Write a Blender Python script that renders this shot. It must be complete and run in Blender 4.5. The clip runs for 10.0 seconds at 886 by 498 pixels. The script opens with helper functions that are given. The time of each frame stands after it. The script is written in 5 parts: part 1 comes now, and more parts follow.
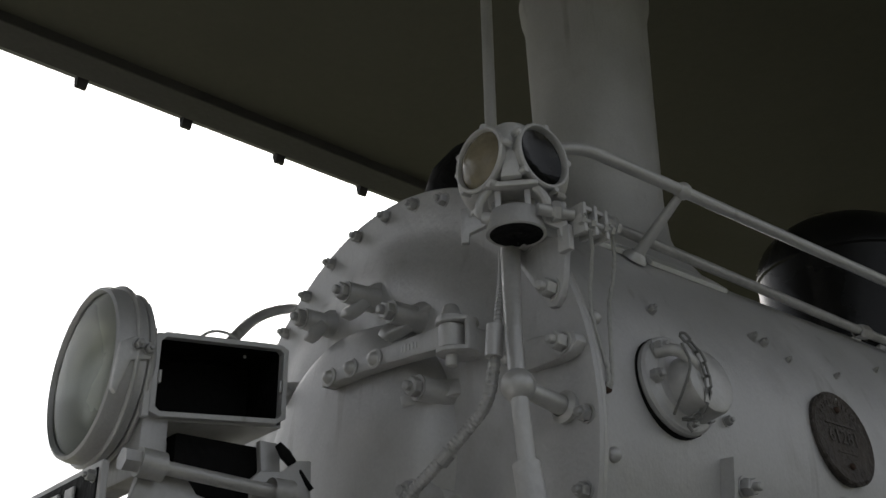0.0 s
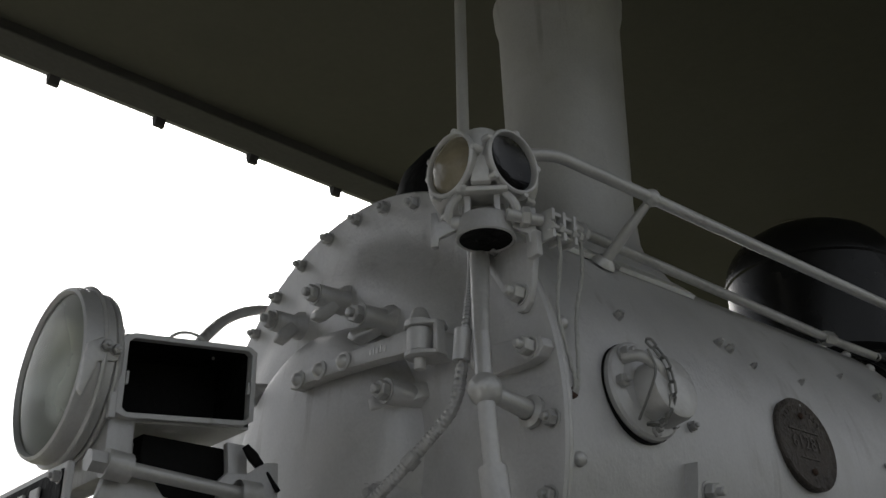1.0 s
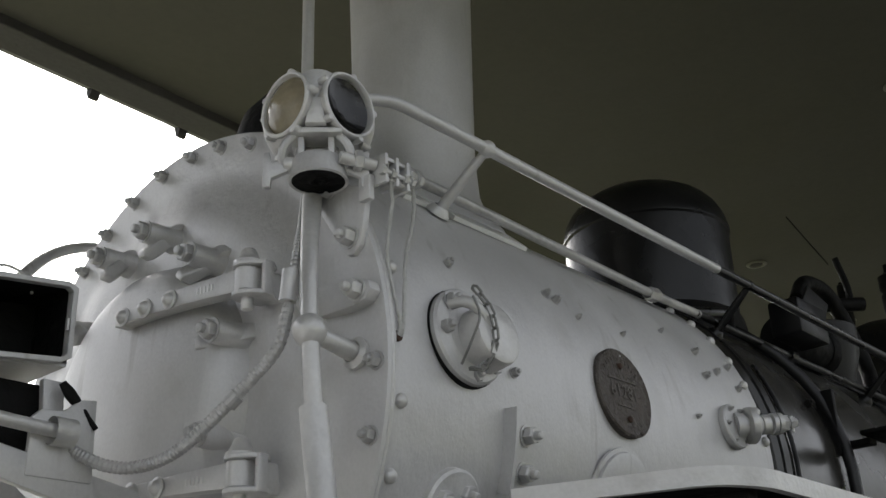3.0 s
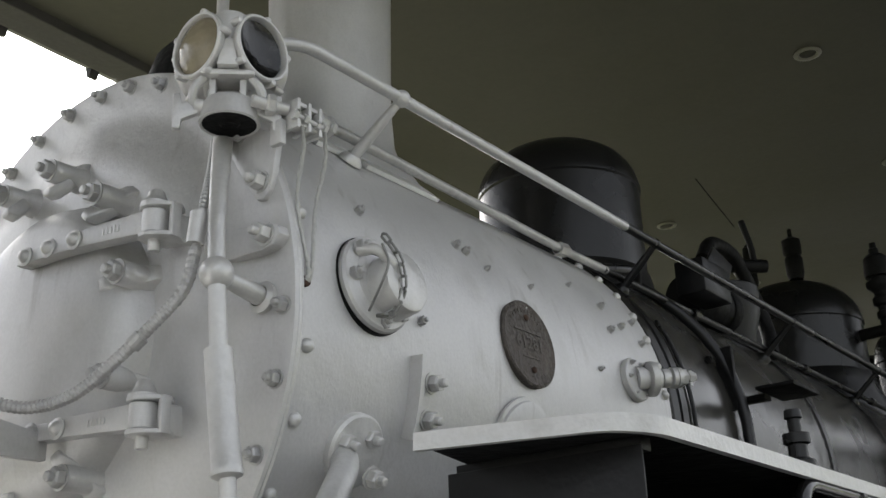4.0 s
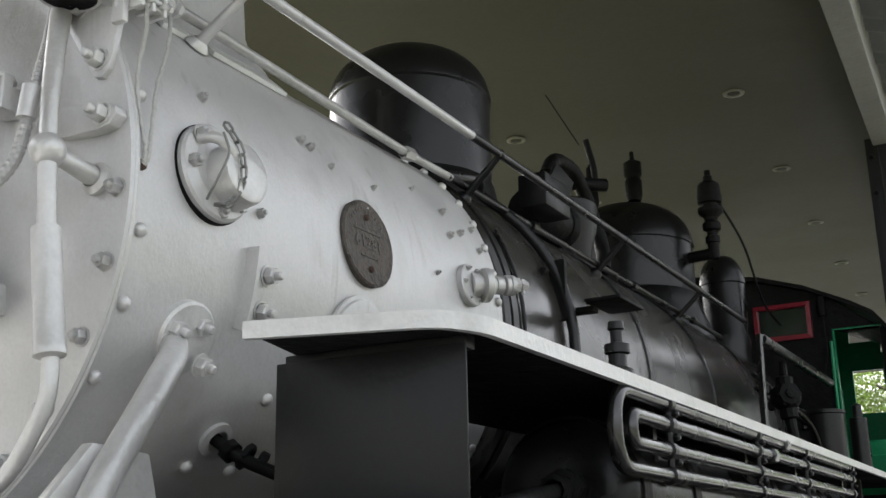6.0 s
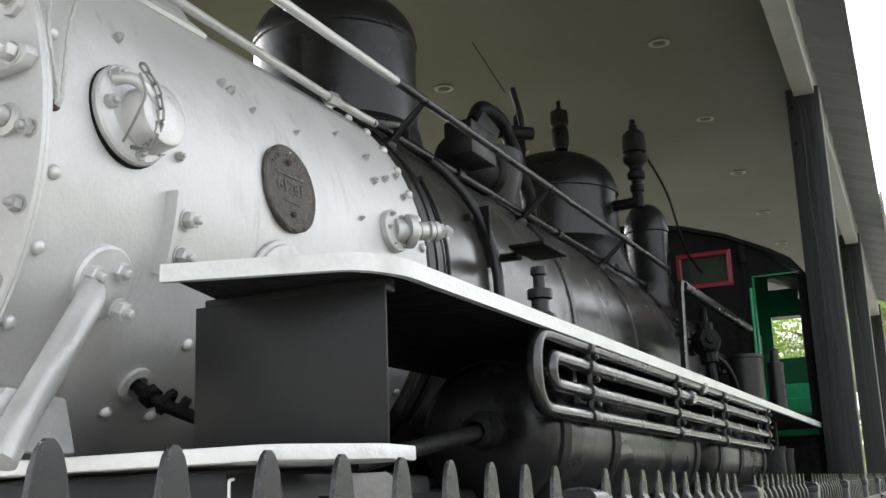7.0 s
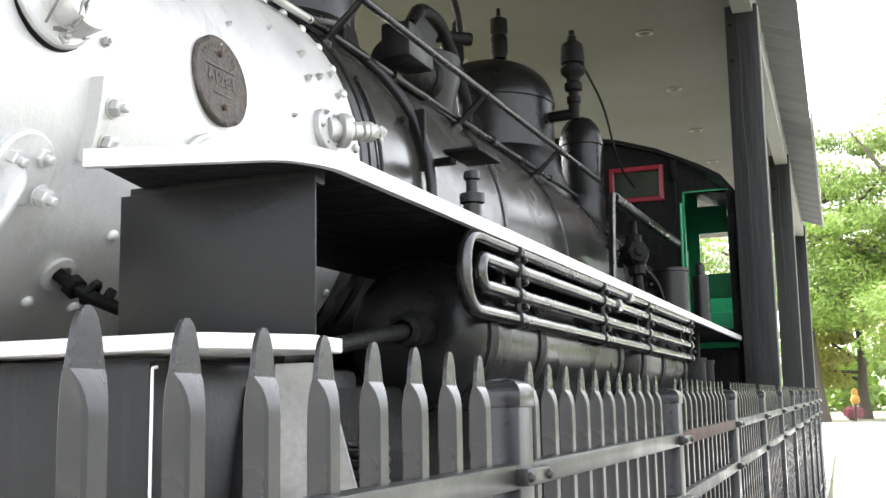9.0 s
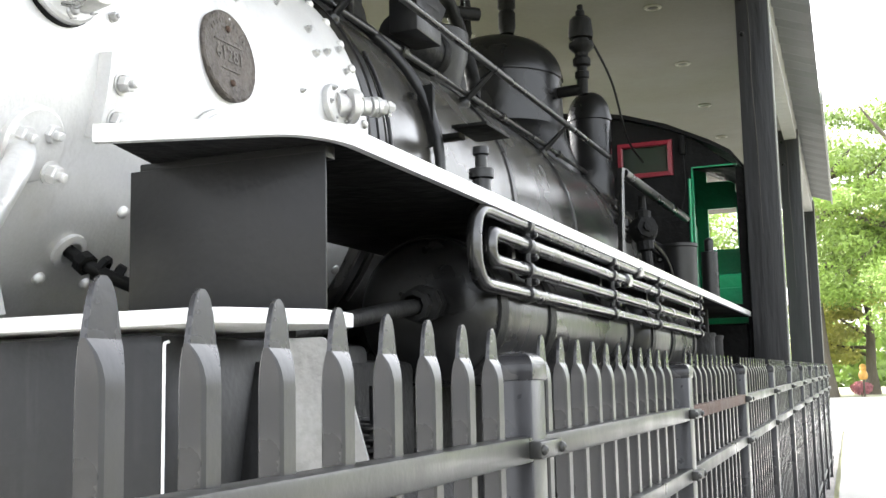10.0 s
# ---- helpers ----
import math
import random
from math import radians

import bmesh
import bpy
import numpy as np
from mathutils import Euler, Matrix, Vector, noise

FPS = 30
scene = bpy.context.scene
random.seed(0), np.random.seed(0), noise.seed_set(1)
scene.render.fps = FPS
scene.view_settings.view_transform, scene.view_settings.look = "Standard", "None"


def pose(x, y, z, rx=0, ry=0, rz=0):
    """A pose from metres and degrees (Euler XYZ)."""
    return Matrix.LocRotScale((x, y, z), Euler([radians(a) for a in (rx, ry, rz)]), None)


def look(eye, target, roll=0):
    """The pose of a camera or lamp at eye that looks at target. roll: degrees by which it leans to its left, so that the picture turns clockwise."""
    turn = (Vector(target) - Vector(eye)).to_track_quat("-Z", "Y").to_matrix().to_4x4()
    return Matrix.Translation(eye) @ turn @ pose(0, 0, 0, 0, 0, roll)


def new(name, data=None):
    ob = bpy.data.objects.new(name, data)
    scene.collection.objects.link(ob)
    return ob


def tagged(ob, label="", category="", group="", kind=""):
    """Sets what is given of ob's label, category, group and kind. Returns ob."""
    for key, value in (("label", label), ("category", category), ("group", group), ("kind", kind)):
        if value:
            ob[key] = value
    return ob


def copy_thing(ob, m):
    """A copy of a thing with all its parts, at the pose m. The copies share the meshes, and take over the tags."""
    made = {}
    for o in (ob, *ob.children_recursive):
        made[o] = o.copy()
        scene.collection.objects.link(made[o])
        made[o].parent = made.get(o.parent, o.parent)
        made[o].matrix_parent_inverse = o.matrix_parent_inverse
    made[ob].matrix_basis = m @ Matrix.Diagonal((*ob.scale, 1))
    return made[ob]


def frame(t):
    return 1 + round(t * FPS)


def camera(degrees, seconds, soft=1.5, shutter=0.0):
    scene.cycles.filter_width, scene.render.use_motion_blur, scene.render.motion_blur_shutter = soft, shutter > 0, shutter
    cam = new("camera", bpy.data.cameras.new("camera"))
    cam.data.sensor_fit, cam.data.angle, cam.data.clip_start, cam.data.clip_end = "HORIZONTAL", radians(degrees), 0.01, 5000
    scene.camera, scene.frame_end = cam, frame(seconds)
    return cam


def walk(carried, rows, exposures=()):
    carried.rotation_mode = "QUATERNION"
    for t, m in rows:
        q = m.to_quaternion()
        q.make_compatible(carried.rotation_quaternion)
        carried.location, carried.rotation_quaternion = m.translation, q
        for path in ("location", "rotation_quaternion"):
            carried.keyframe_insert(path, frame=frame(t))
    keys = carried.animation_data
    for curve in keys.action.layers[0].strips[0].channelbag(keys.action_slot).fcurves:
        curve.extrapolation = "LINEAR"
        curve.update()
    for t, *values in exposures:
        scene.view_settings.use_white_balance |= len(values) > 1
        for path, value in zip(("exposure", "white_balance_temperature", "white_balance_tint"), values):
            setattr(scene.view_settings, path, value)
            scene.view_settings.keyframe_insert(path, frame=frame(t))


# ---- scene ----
cam = camera(44.12, 10.0)
# seconds, eye in metres, heading, pitch and lean in degrees
PATH = [
    (0.0, 2.207, -1.568, 1.474, 51.45, 25.95, 0.79),
    (0.5, 2.216, -1.561, 1.476, 51.00, 26.09, 0.79),
    (1.0, 2.226, -1.568, 1.476, 49.98, 25.95, 0.78),
    (1.5, 2.234, -1.562, 1.476, 48.46, 25.81, 0.79),
    (2.0, 2.238, -1.551, 1.464, 46.37, 25.46, 0.95),
    (2.5, 2.249, -1.531, 1.457, 44.43, 24.52, 1.46),
    (4.0, 2.283, -1.519, 1.426, 37.73, 20.96, 2.05),
    (4.5, 2.283, -1.511, 1.420, 35.59, 19.55, 1.75),
    (5.0, 2.286, -1.512, 1.416, 33.29, 18.29, 1.48),
    (5.5, 2.298, -1.519, 1.408, 31.16, 17.13, 1.02),
    (7.0, 2.330, -1.510, 1.384, 25.68, 13.17, 2.00),
    (7.5, 2.331, -1.503, 1.375, 24.19, 11.90, 2.02),
    (8.0, 2.335, -1.504, 1.366, 23.08, 10.43, 1.57),
    (8.5, 2.337, -1.509, 1.361, 22.26, 9.22, 1.30),
    (9.0, 2.329, -1.492, 1.356, 22.00, 8.45, 1.01),
    (9.5, 2.325, -1.497, 1.354, 22.19, 7.70, 1.22),
    (10.0, 2.321, -1.489, 1.351, 22.42, 7.27, 1.20),
]
EXPOSURES = [(0.0, -0.08), (1.0, -0.02), (2.0, 0.36), (2.7, 0.83), (4.0, 1.5), (5.0, 1.7), (5.7, 1.82), (7.0, 2.46), (8.0, 2.86), (9.0, 3.24), (10.0, 3.42)]
walk(cam, [(t, pose(x, y, z, 90 + pitch, lean, heading)) for t, x, y, z, heading, pitch, lean in PATH], EXPOSURES)

# ---- light: an overcast sky ----
world = bpy.data.worlds.new("world")
scene.world = world
world.use_nodes = True
wn, wl = world.node_tree.nodes, world.node_tree.links
sky = wn.new("ShaderNodeTexSky")
sky.sky_type, sky.sun_disc = "NISHITA", False
sky.sun_elevation, sky.sun_rotation = radians(42), radians(-50)
sky.air_density, sky.dust_density = 1.0, 6.0
pale = wn.new("ShaderNodeHueSaturation")
pale.inputs["Saturation"].default_value = 0.25
wl.new(sky.outputs[0], pale.inputs["Color"])
wl.new(pale.outputs[0], wn["Background"].inputs[0])
wn["Background"].inputs[1].default_value = 0.15
sun = new("sun", bpy.data.lights.new("sun", "SUN"))
sun.data.energy, sun.data.angle, sun.data.color = 0.5, radians(30), (1.0, 0.97, 0.93)
sun.matrix_world = look((-7.7, 6.4, 9.0), (0, 0, 0))

# ---- materials ----


def material(name, color, rough=0.5, metal=0.0, vary=0.12, grain=60.0, bump=0.15, stain=0.0, stain_color=(0.1, 0.07, 0.05), coarse=3.0, spec=0.5, streak=1.0, wear=0.02, drip=0.0, drip_color=(0.16, 0.14, 0.115)):
    m = bpy.data.materials.new(name)
    m.use_nodes = True
    n, l = m.node_tree.nodes, m.node_tree.links
    b = n["Principled BSDF"]
    co = n.new("ShaderNodeTexCoord")
    stretch = n.new("ShaderNodeMapping")
    stretch.inputs["Scale"].default_value = (1, 1, streak)
    l.new(co.outputs["Object"], stretch.inputs["Vector"])

    def cloud(scale, detail):
        t = n.new("ShaderNodeTexNoise")
        t.inputs["Scale"].default_value, t.inputs["Detail"].default_value = scale, detail
        l.new(stretch.outputs[0], t.inputs["Vector"])
        return t.outputs["Fac"]

    def span(value, a, b2, lo, hi):
        r = n.new("ShaderNodeMapRange")
        for k, v in zip((1, 2, 3, 4), (a, b2, lo, hi)):
            r.inputs[k].default_value = v
        l.new(value, r.inputs[0])
        return r.outputs[0]

    big, fine = cloud(coarse, 6), cloud(grain, 4)
    bright = n.new("ShaderNodeMath")
    bright.operation = "MULTIPLY"
    l.new(span(big, 0.3, 0.7, 1 - vary, 1 + vary), bright.inputs[0])
    l.new(span(fine, 0.3, 0.7, 1 - vary * 0.4, 1 + vary * 0.4), bright.inputs[1])
    tone = n.new("ShaderNodeMix")
    tone.data_type, tone.blend_type = "RGBA", "MULTIPLY"
    tone.inputs["Factor"].default_value = 1
    tone.inputs["A"].default_value = (*color, 1)
    l.new(bright.outputs[0], tone.inputs["B"])
    last = tone.outputs["Result"]
    if stain:
        mix = n.new("ShaderNodeMix")
        mix.data_type = "RGBA"
        mix.inputs["B"].default_value = (*stain_color, 1)
        l.new(span(cloud(coarse * 2.3, 8), 0.56, 0.74, 0, stain), mix.inputs["Factor"])
        l.new(last, mix.inputs["A"])
        last = mix.outputs["Result"]
    if drip:
        tall = n.new("ShaderNodeMapping")
        tall.inputs["Scale"].default_value = (1, 1, 0.09)
        l.new(co.outputs["Object"], tall.inputs["Vector"])
        runs = n.new("ShaderNodeTexNoise")
        runs.inputs["Scale"].default_value, runs.inputs["Detail"].default_value = 26, 5
        l.new(tall.outputs[0], runs.inputs["Vector"])
        both = n.new("ShaderNodeMath")
        both.operation = "MULTIPLY"
        l.new(span(runs.outputs["Fac"], 0.56, 0.72, 0, drip), both.inputs[0])
        l.new(span(cloud(2.6, 4), 0.45, 0.62, 0, 1), both.inputs[1])
        mix = n.new("ShaderNodeMix")
        mix.data_type = "RGBA"
        mix.inputs["B"].default_value = (*drip_color, 1)
        l.new(both.outputs[0], mix.inputs["Factor"])
        l.new(last, mix.inputs["A"])
        last = mix.outputs["Result"]
    l.new(last, b.inputs["Base Color"])
    l.new(span(big, 0.3, 0.7, max(0.05, rough - 0.1), min(1, rough + 0.1)), b.inputs["Roughness"])
    b.inputs["Metallic"].default_value = metal
    b.inputs["Specular IOR Level"].default_value = spec
    if bump:
        h = n.new("ShaderNodeMath")
        h.operation = "ADD"
        l.new(span(cloud(coarse * 4, 3), 0, 1, 0, 1.6), h.inputs[0])
        l.new(span(fine, 0, 1, 0, 0.35), h.inputs[1])
        k = n.new("ShaderNodeBump")
        k.inputs["Strength"].default_value, k.inputs["Distance"].default_value = bump, wear
        l.new(h.outputs[0], k.inputs["Height"])
        l.new(k.outputs[0], b.inputs["Normal"])
    return m


SILVER = material("silver_paint", (0.54, 0.536, 0.532), 0.42, 0.35, 0.09, 140, 0.2, 0.4, (0.42, 0.413, 0.39), 3.5, streak=0.8, wear=0.012, drip=0.4)
SILVER_LIGHT = material("fresh_silver_paint", (0.58, 0.575, 0.563), 0.38, 0.35, 0.1, 90, 0.15, 0.3, (0.30, 0.295, 0.28), 5.0)
# silver darkened so the shading of bolts and studs is in the colour
SILVER_DARK = material("silver_with_bolt_shade", (0.45, 0.446, 0.44), 0.4, 0.4, 0.15, 90, 0.15, 0.4, (0.27, 0.265, 0.25), 9.0)
WORN_PLATE = material("worn_grey_plate", (0.20, 0.198, 0.192), 0.5, 0.2, 0.2, 80, 0.2, 0.5, (0.10, 0.095, 0.088), 7.0)
WHITE = material("white_paint", (0.74, 0.74, 0.73), 0.45, 0, 0.06, 70, 0.25, 0.4, (0.42, 0.41, 0.38), 5.0)
BLACK = material("black_enamel", (0.008, 0.008, 0.0082), 0.30, 0, 0.25, 40, 0.08, 0.35, (0.016, 0.016, 0.016), 3.0, spec=0.32)
PIPE = material("glossy_black_pipe", (0.012, 0.012, 0.012), 0.22, 0, 0.25, 40, 0.06, 0.3, (0.03, 0.029, 0.027), 6.0, spec=0.75)
JACKET = material("boiler_jacket_enamel", (0.034, 0.0325, 0.029), 0.24, 0, 0.2, 30, 0.07, 0.35, (0.052, 0.049, 0.043), 2.2, spec=0.7)
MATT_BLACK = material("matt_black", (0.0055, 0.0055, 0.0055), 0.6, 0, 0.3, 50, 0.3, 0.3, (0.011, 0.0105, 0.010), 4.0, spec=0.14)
SHEET = material("black_sheet_iron", (0.008, 0.008, 0.0084), 0.40, 0, 0.2, 60, 0.1, 0.4, (0.013, 0.013, 0.013), 3.0, spec=0.30, drip=0.35, drip_color=(0.05, 0.049, 0.046))
FENCE = material("grey_black_powder_coat", (0.021, 0.021, 0.0235), 0.30, 0, 0.08, 200, 0.03, 0.12, (0.05, 0.05, 0.05), 8.0, spec=0.42)
FENCE_RAIL = material("worn_rail_coat", (0.026, 0.026, 0.024), 0.36, 0, 0.12, 150, 0.04, 0.2, (0.045, 0.043, 0.037), 5.0, spec=0.4)
TIMBER = material("black_stained_timber", (0.018, 0.018, 0.019), 0.62, 0, 0.25, 50, 0.4, 0.3, (0.032, 0.031, 0.03), 3.0, spec=0.3, streak=0.12)
# olive cream darkened: the shade under the roof is in the colour
CEILING = material("shaded_cream_ceiling", (0.063, 0.061, 0.043), 0.75, 0, 0.12, 30, 0.15, 0.4, (0.05, 0.048, 0.034), 0.9)
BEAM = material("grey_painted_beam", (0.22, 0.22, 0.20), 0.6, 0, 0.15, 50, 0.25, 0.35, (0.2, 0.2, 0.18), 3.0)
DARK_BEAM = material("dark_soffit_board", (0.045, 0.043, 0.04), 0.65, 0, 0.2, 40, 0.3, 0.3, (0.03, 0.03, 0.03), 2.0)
ROOF = material("galvanised_roof_sheet", (0.20, 0.205, 0.20), 0.5, 0.2, 0.12, 60, 0.1, 0.3, (0.14, 0.14, 0.13), 2.0)
GREEN = material("green_gloss_paint", (0.006, 0.24, 0.10), 0.38, 0, 0.15, 40, 0.25, 0.25, (0.01, 0.14, 0.07), 3.0)
RED = material("red_gloss_paint", (0.17, 0.010, 0.020), 0.4, 0, 0.12, 50, 0.2)
BRONZE = material("weathered_bronze", (0.085, 0.073, 0.064), 0.55, 0.4, 0.3, 90, 0.5, 0.5, (0.15, 0.145, 0.13), 14.0)
BRONZE_RAISED = material("worn_raised_bronze", (0.096, 0.084, 0.074), 0.5, 0.3, 0.2, 120, 0.3)
RUST = material("rust", (0.06, 0.033, 0.022), 0.8, 0, 0.3, 120, 0.4)
WIRE = material("grey_insulated_wire", (0.42, 0.42, 0.40), 0.6, 0, 0.2, 120, 0.3)
CHAIN = material("galvanised_chain", (0.22, 0.22, 0.21), 0.45, 0.5, 0.25, 120, 0.3)
FIXTURE = material("cream_lamp_ring", (0.16, 0.155, 0.12), 0.5, 0, 0.06, 80, 0.05)
HOLE = material("lamp_recess", (0.03, 0.028, 0.02), 0.7, 0, 0.2, 60, 0)
AMBER = material("aged_amber_lens", (0.22, 0.19, 0.13), 0.12, 0, 0.35, 25, 0.12, 0.6, (0.12, 0.10, 0.06), 9.0)
LENS = material("cloudy_headlight_reflector", (0.46, 0.47, 0.43), 0.28, 0.35, 0.06, 8, 0.0, 0.3, (0.36, 0.37, 0.31), 3.0)
DARK_LENS = material("dark_broken_lens", (0.006, 0.006, 0.0065), 0.10, 0, 0.3, 20, 0.05, 0.5, (0.05, 0.048, 0.043), 16.0)
# opaque pane whose green tone paints in the dark reflections
DIM_PANE = material("pane_with_green_reflections", (0.02, 0.028, 0.02), 0.12, 0, 0.2, 10, 0.03, 0.3, (0.04, 0.05, 0.035), 3.0)
CREAM = material("cream_board", (0.62, 0.58, 0.42), 0.6, 0, 0.12, 30, 0.1, 0.4, (0.4, 0.36, 0.25), 6.0)
BARK = material("bark", (0.10, 0.085, 0.065), 0.9, 0, 0.3, 12, 0.9, 0.3, (0.05, 0.045, 0.04), 1.2, streak=0.25)
LEAF = material("fresh_leaves", (0.21, 0.31, 0.06), 0.5, 0, 0.35, 3, 0, 0.5, (0.24, 0.30, 0.06), 0.35)
LEAF_YELLOW = material("yellowish_leaves", (0.34, 0.34, 0.08), 0.5, 0, 0.3, 3, 0, 0.4, (0.3, 0.25, 0.08), 0.4)
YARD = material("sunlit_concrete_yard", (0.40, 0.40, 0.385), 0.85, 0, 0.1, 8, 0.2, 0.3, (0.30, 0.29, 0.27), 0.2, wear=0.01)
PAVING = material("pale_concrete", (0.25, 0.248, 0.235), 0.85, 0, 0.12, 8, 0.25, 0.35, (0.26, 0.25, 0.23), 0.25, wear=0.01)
GRAVEL = material("gravel", (0.10, 0.096, 0.09), 0.9, 0, 0.4, 40, 0.8, 0.5, (0.05, 0.047, 0.043), 9.0)
GRASS = material("short_grass", (0.15, 0.155, 0.08), 0.9, 0, 0.35, 9, 0.5, 0.4, (0.2, 0.2, 0.09), 0.5)


def glass_material(name, color, rough):
    m = bpy.data.materials.new(name)
    m.use_nodes = True
    b = m.node_tree.nodes["Principled BSDF"]
    b.inputs["Base Color"].default_value = (*color, 1)
    b.inputs["Transmission Weight"].default_value = 1.0
    b.inputs["Roughness"].default_value = rough
    b.inputs["IOR"].default_value = 1.12
    return m


GLASS = glass_material("old_glass", (0.95, 0.96, 0.93), 0.02)

# ---- mesh tools ----


def box(bm, x0, x1, y0, y1, z0, z1, bevel=0.0):
    r = bmesh.ops.create_cube(bm, size=1.0, matrix=Matrix.Translation(((x0 + x1) / 2, (y0 + y1) / 2, (z0 + z1) / 2)) @ Matrix.Diagonal((x1 - x0, y1 - y0, z1 - z0, 1)))
    if bevel:
        edges = list({e for v in r["verts"] for e in v.link_edges})
        bmesh.ops.bevel(bm, geom=edges, offset=bevel, segments=2, profile=0.5, affect="EDGES")
    return bm


def lathe(bm, profile, origin=(0, 0, 0), axis=(0, 0, 1), n=32):
    """Turns (radius, height) pairs about an axis."""
    m = Matrix.Translation(origin) @ Vector(axis).to_track_quat("Z", "Y").to_matrix().to_4x4()
    rings = []
    for r, h in profile:
        if r < 1e-5:
            rings.append([bm.verts.new(m @ Vector((0, 0, h)))])
        else:
            rings.append([bm.verts.new(m @ Vector((r * math.cos(2 * math.pi * i / n), r * math.sin(2 * math.pi * i / n), h))) for i in range(n)])
    for a, b in zip(rings, rings[1:]):
        for i in range(n):
            j = (i + 1) % n
            f = [a[i % len(a)], a[j % len(a)], b[j % len(b)], b[i % len(b)]]
            f = list(dict.fromkeys(f))
            if len(f) > 2:
                bm.faces.new(f)
    return bm


def tube(bm, points, r, n=12, cap=True):
    """A round bar or pipe along points; r is one radius or one for each point."""
    pts = [Vector(p) for p in points]
    rs = r if isinstance(r, (list, tuple)) else [r] * len(pts)
    side, rings = None, []
    for i, p in enumerate(pts):
        d = (pts[min(i + 1, len(pts) - 1)] - pts[max(i - 1, 0)]).normalized()
        if side is None:
            side = d.orthogonal().normalized()
        side = (side - d * side.dot(d)).normalized()
        up = d.cross(side)
        rings.append([bm.verts.new(p + (side * math.cos(a) + up * math.sin(a)) * rs[i]) for a in (2 * math.pi * k / n for k in range(n))])
    for a, b in zip(rings, rings[1:]):
        for i in range(n):
            bm.faces.new((a[i], a[(i + 1) % n], b[(i + 1) % n], b[i]))
    if cap:
        bm.faces.new(rings[0][::-1])
        bm.faces.new(rings[-1])
    return bm


def bend(points, r, steps=6):
    """Rounds the corners of a line of points."""
    pts = [Vector(p) for p in points]
    out = [pts[0]]
    for a, b, c in zip(pts, pts[1:], pts[2:]):
        u, v = a - b, c - b
        k = min(r, u.length * 0.48, v.length * 0.48)
        p, q = b + u.normalized() * k, b + v.normalized() * k
        for i in range(steps + 1):
            t = i / steps
            out.append(p.lerp(b, t).lerp(b.lerp(q, t), t))
    return out + [pts[-1]]


def slab(bm, outline, axis, a, b, bevel=0.0):
    """A plate: an outline of two coordinates, from a to b along the axis left out."""
    def at(p, h):
        c = list(p)
        c.insert("xyz".index(axis), h)
        return bm.verts.new(c)
    lo, hi = [at(p, a) for p in outline], [at(p, b) for p in outline]
    faces = [bm.faces.new(lo[::-1]), bm.faces.new(hi)]
    for i in range(len(lo)):
        j = (i + 1) % len(lo)
        faces.append(bm.faces.new((lo[i], lo[j], hi[j], hi[i])))
    bmesh.ops.recalc_face_normals(bm, faces=faces)
    if bevel:
        bmesh.ops.bevel(bm, geom=list({e for f in faces for e in f.edges}), offset=bevel, segments=2, profile=0.5, affect="EDGES")
    return bm


def ball(bm, c, r, squash=(1, 1, 1), u=16, v=10):
    bmesh.ops.create_uvsphere(bm, u_segments=u, v_segments=v, radius=r, matrix=Matrix.Translation(c) @ Matrix.Diagonal((*squash, 1)))
    return bm


def finish(name, bm, mat, smooth=35):
    bmesh.ops.recalc_face_normals(bm, faces=bm.faces[:])
    me = bpy.data.meshes.new(name)
    bm.to_mesh(me)
    bm.free()
    me.materials.append(mat)
    if smooth:
        me.shade_smooth()
        me.set_sharp_from_angle(angle=radians(smooth))
    return me


def part(name, bm, mat, parent=None, label="", smooth=35):
    ob = new(name, finish(name, bm, mat, smooth))
    ob.parent = parent
    return tagged(ob, label)


def piece(name, me, m, parent):
    ob = new(name, me)
    ob.parent, ob.matrix_basis = parent, m
    return ob


def thing(name, label, category, group="", kind="", at=(0, 0, 0)):
    ob = new(name)
    ob.location = at
    ob.empty_display_size = 0.1
    return tagged(ob, label, category, group, kind)


def B():
    return bmesh.new()


def facing(p, way, spin=0):
    """A pose at p whose z axis points along way."""
    return Matrix.Translation(p) @ Vector(way).to_track_quat("Z", "Y").to_matrix().to_4x4() @ pose(0, 0, 0, 0, 0, spin)


def hex_bolt(size, height, stud):
    bm = B()
    lathe(bm, [(size * 1.25, 0), (size * 1.25, size * 0.16), (size * 1.02, size * 0.18)], n=18)
    lathe(bm, [(size, size * 0.15), (size, height * 0.85), (size * 0.86, height)], n=6)
    lathe(bm, [(size * 0.86, height), (0, height)], n=6)
    if stud:
        lathe(bm, [(size * 0.5, height), (size * 0.5, height + stud), (size * 0.35, height + stud * 1.25), (0, height + stud * 1.3)], n=12)
    return bm


def rivet_head(r):
    return lathe(B(), [(r, 0), (r, r * 0.25), (r * 0.85, r * 0.62), (r * 0.5, r * 0.88), (0, r * 0.97)], n=14)


BOLT = finish("bolt", hex_bolt(0.017, 0.022, 0.010), SILVER_DARK, 30)
BIG_BOLT = finish("bolt", hex_bolt(0.021, 0.028, 0.014), SILVER_LIGHT, 30)
STUD = finish("bolt", hex_bolt(0.0112, 0.015, 0.006), SILVER_DARK, 30)
SMALL_STUD = finish("bolt", hex_bolt(0.0075, 0.011, 0.005), SILVER_DARK, 30)
RIVET = finish("rivet", rivet_head(0.016), SILVER_LIGHT, 40)
SMALL_RIVET = finish("rivet", rivet_head(0.011), SILVER_LIGHT, 40)
CLAMP_NUT = finish("bolt", hex_bolt(0.0235, 0.024, 0.012), SILVER_DARK, 30)
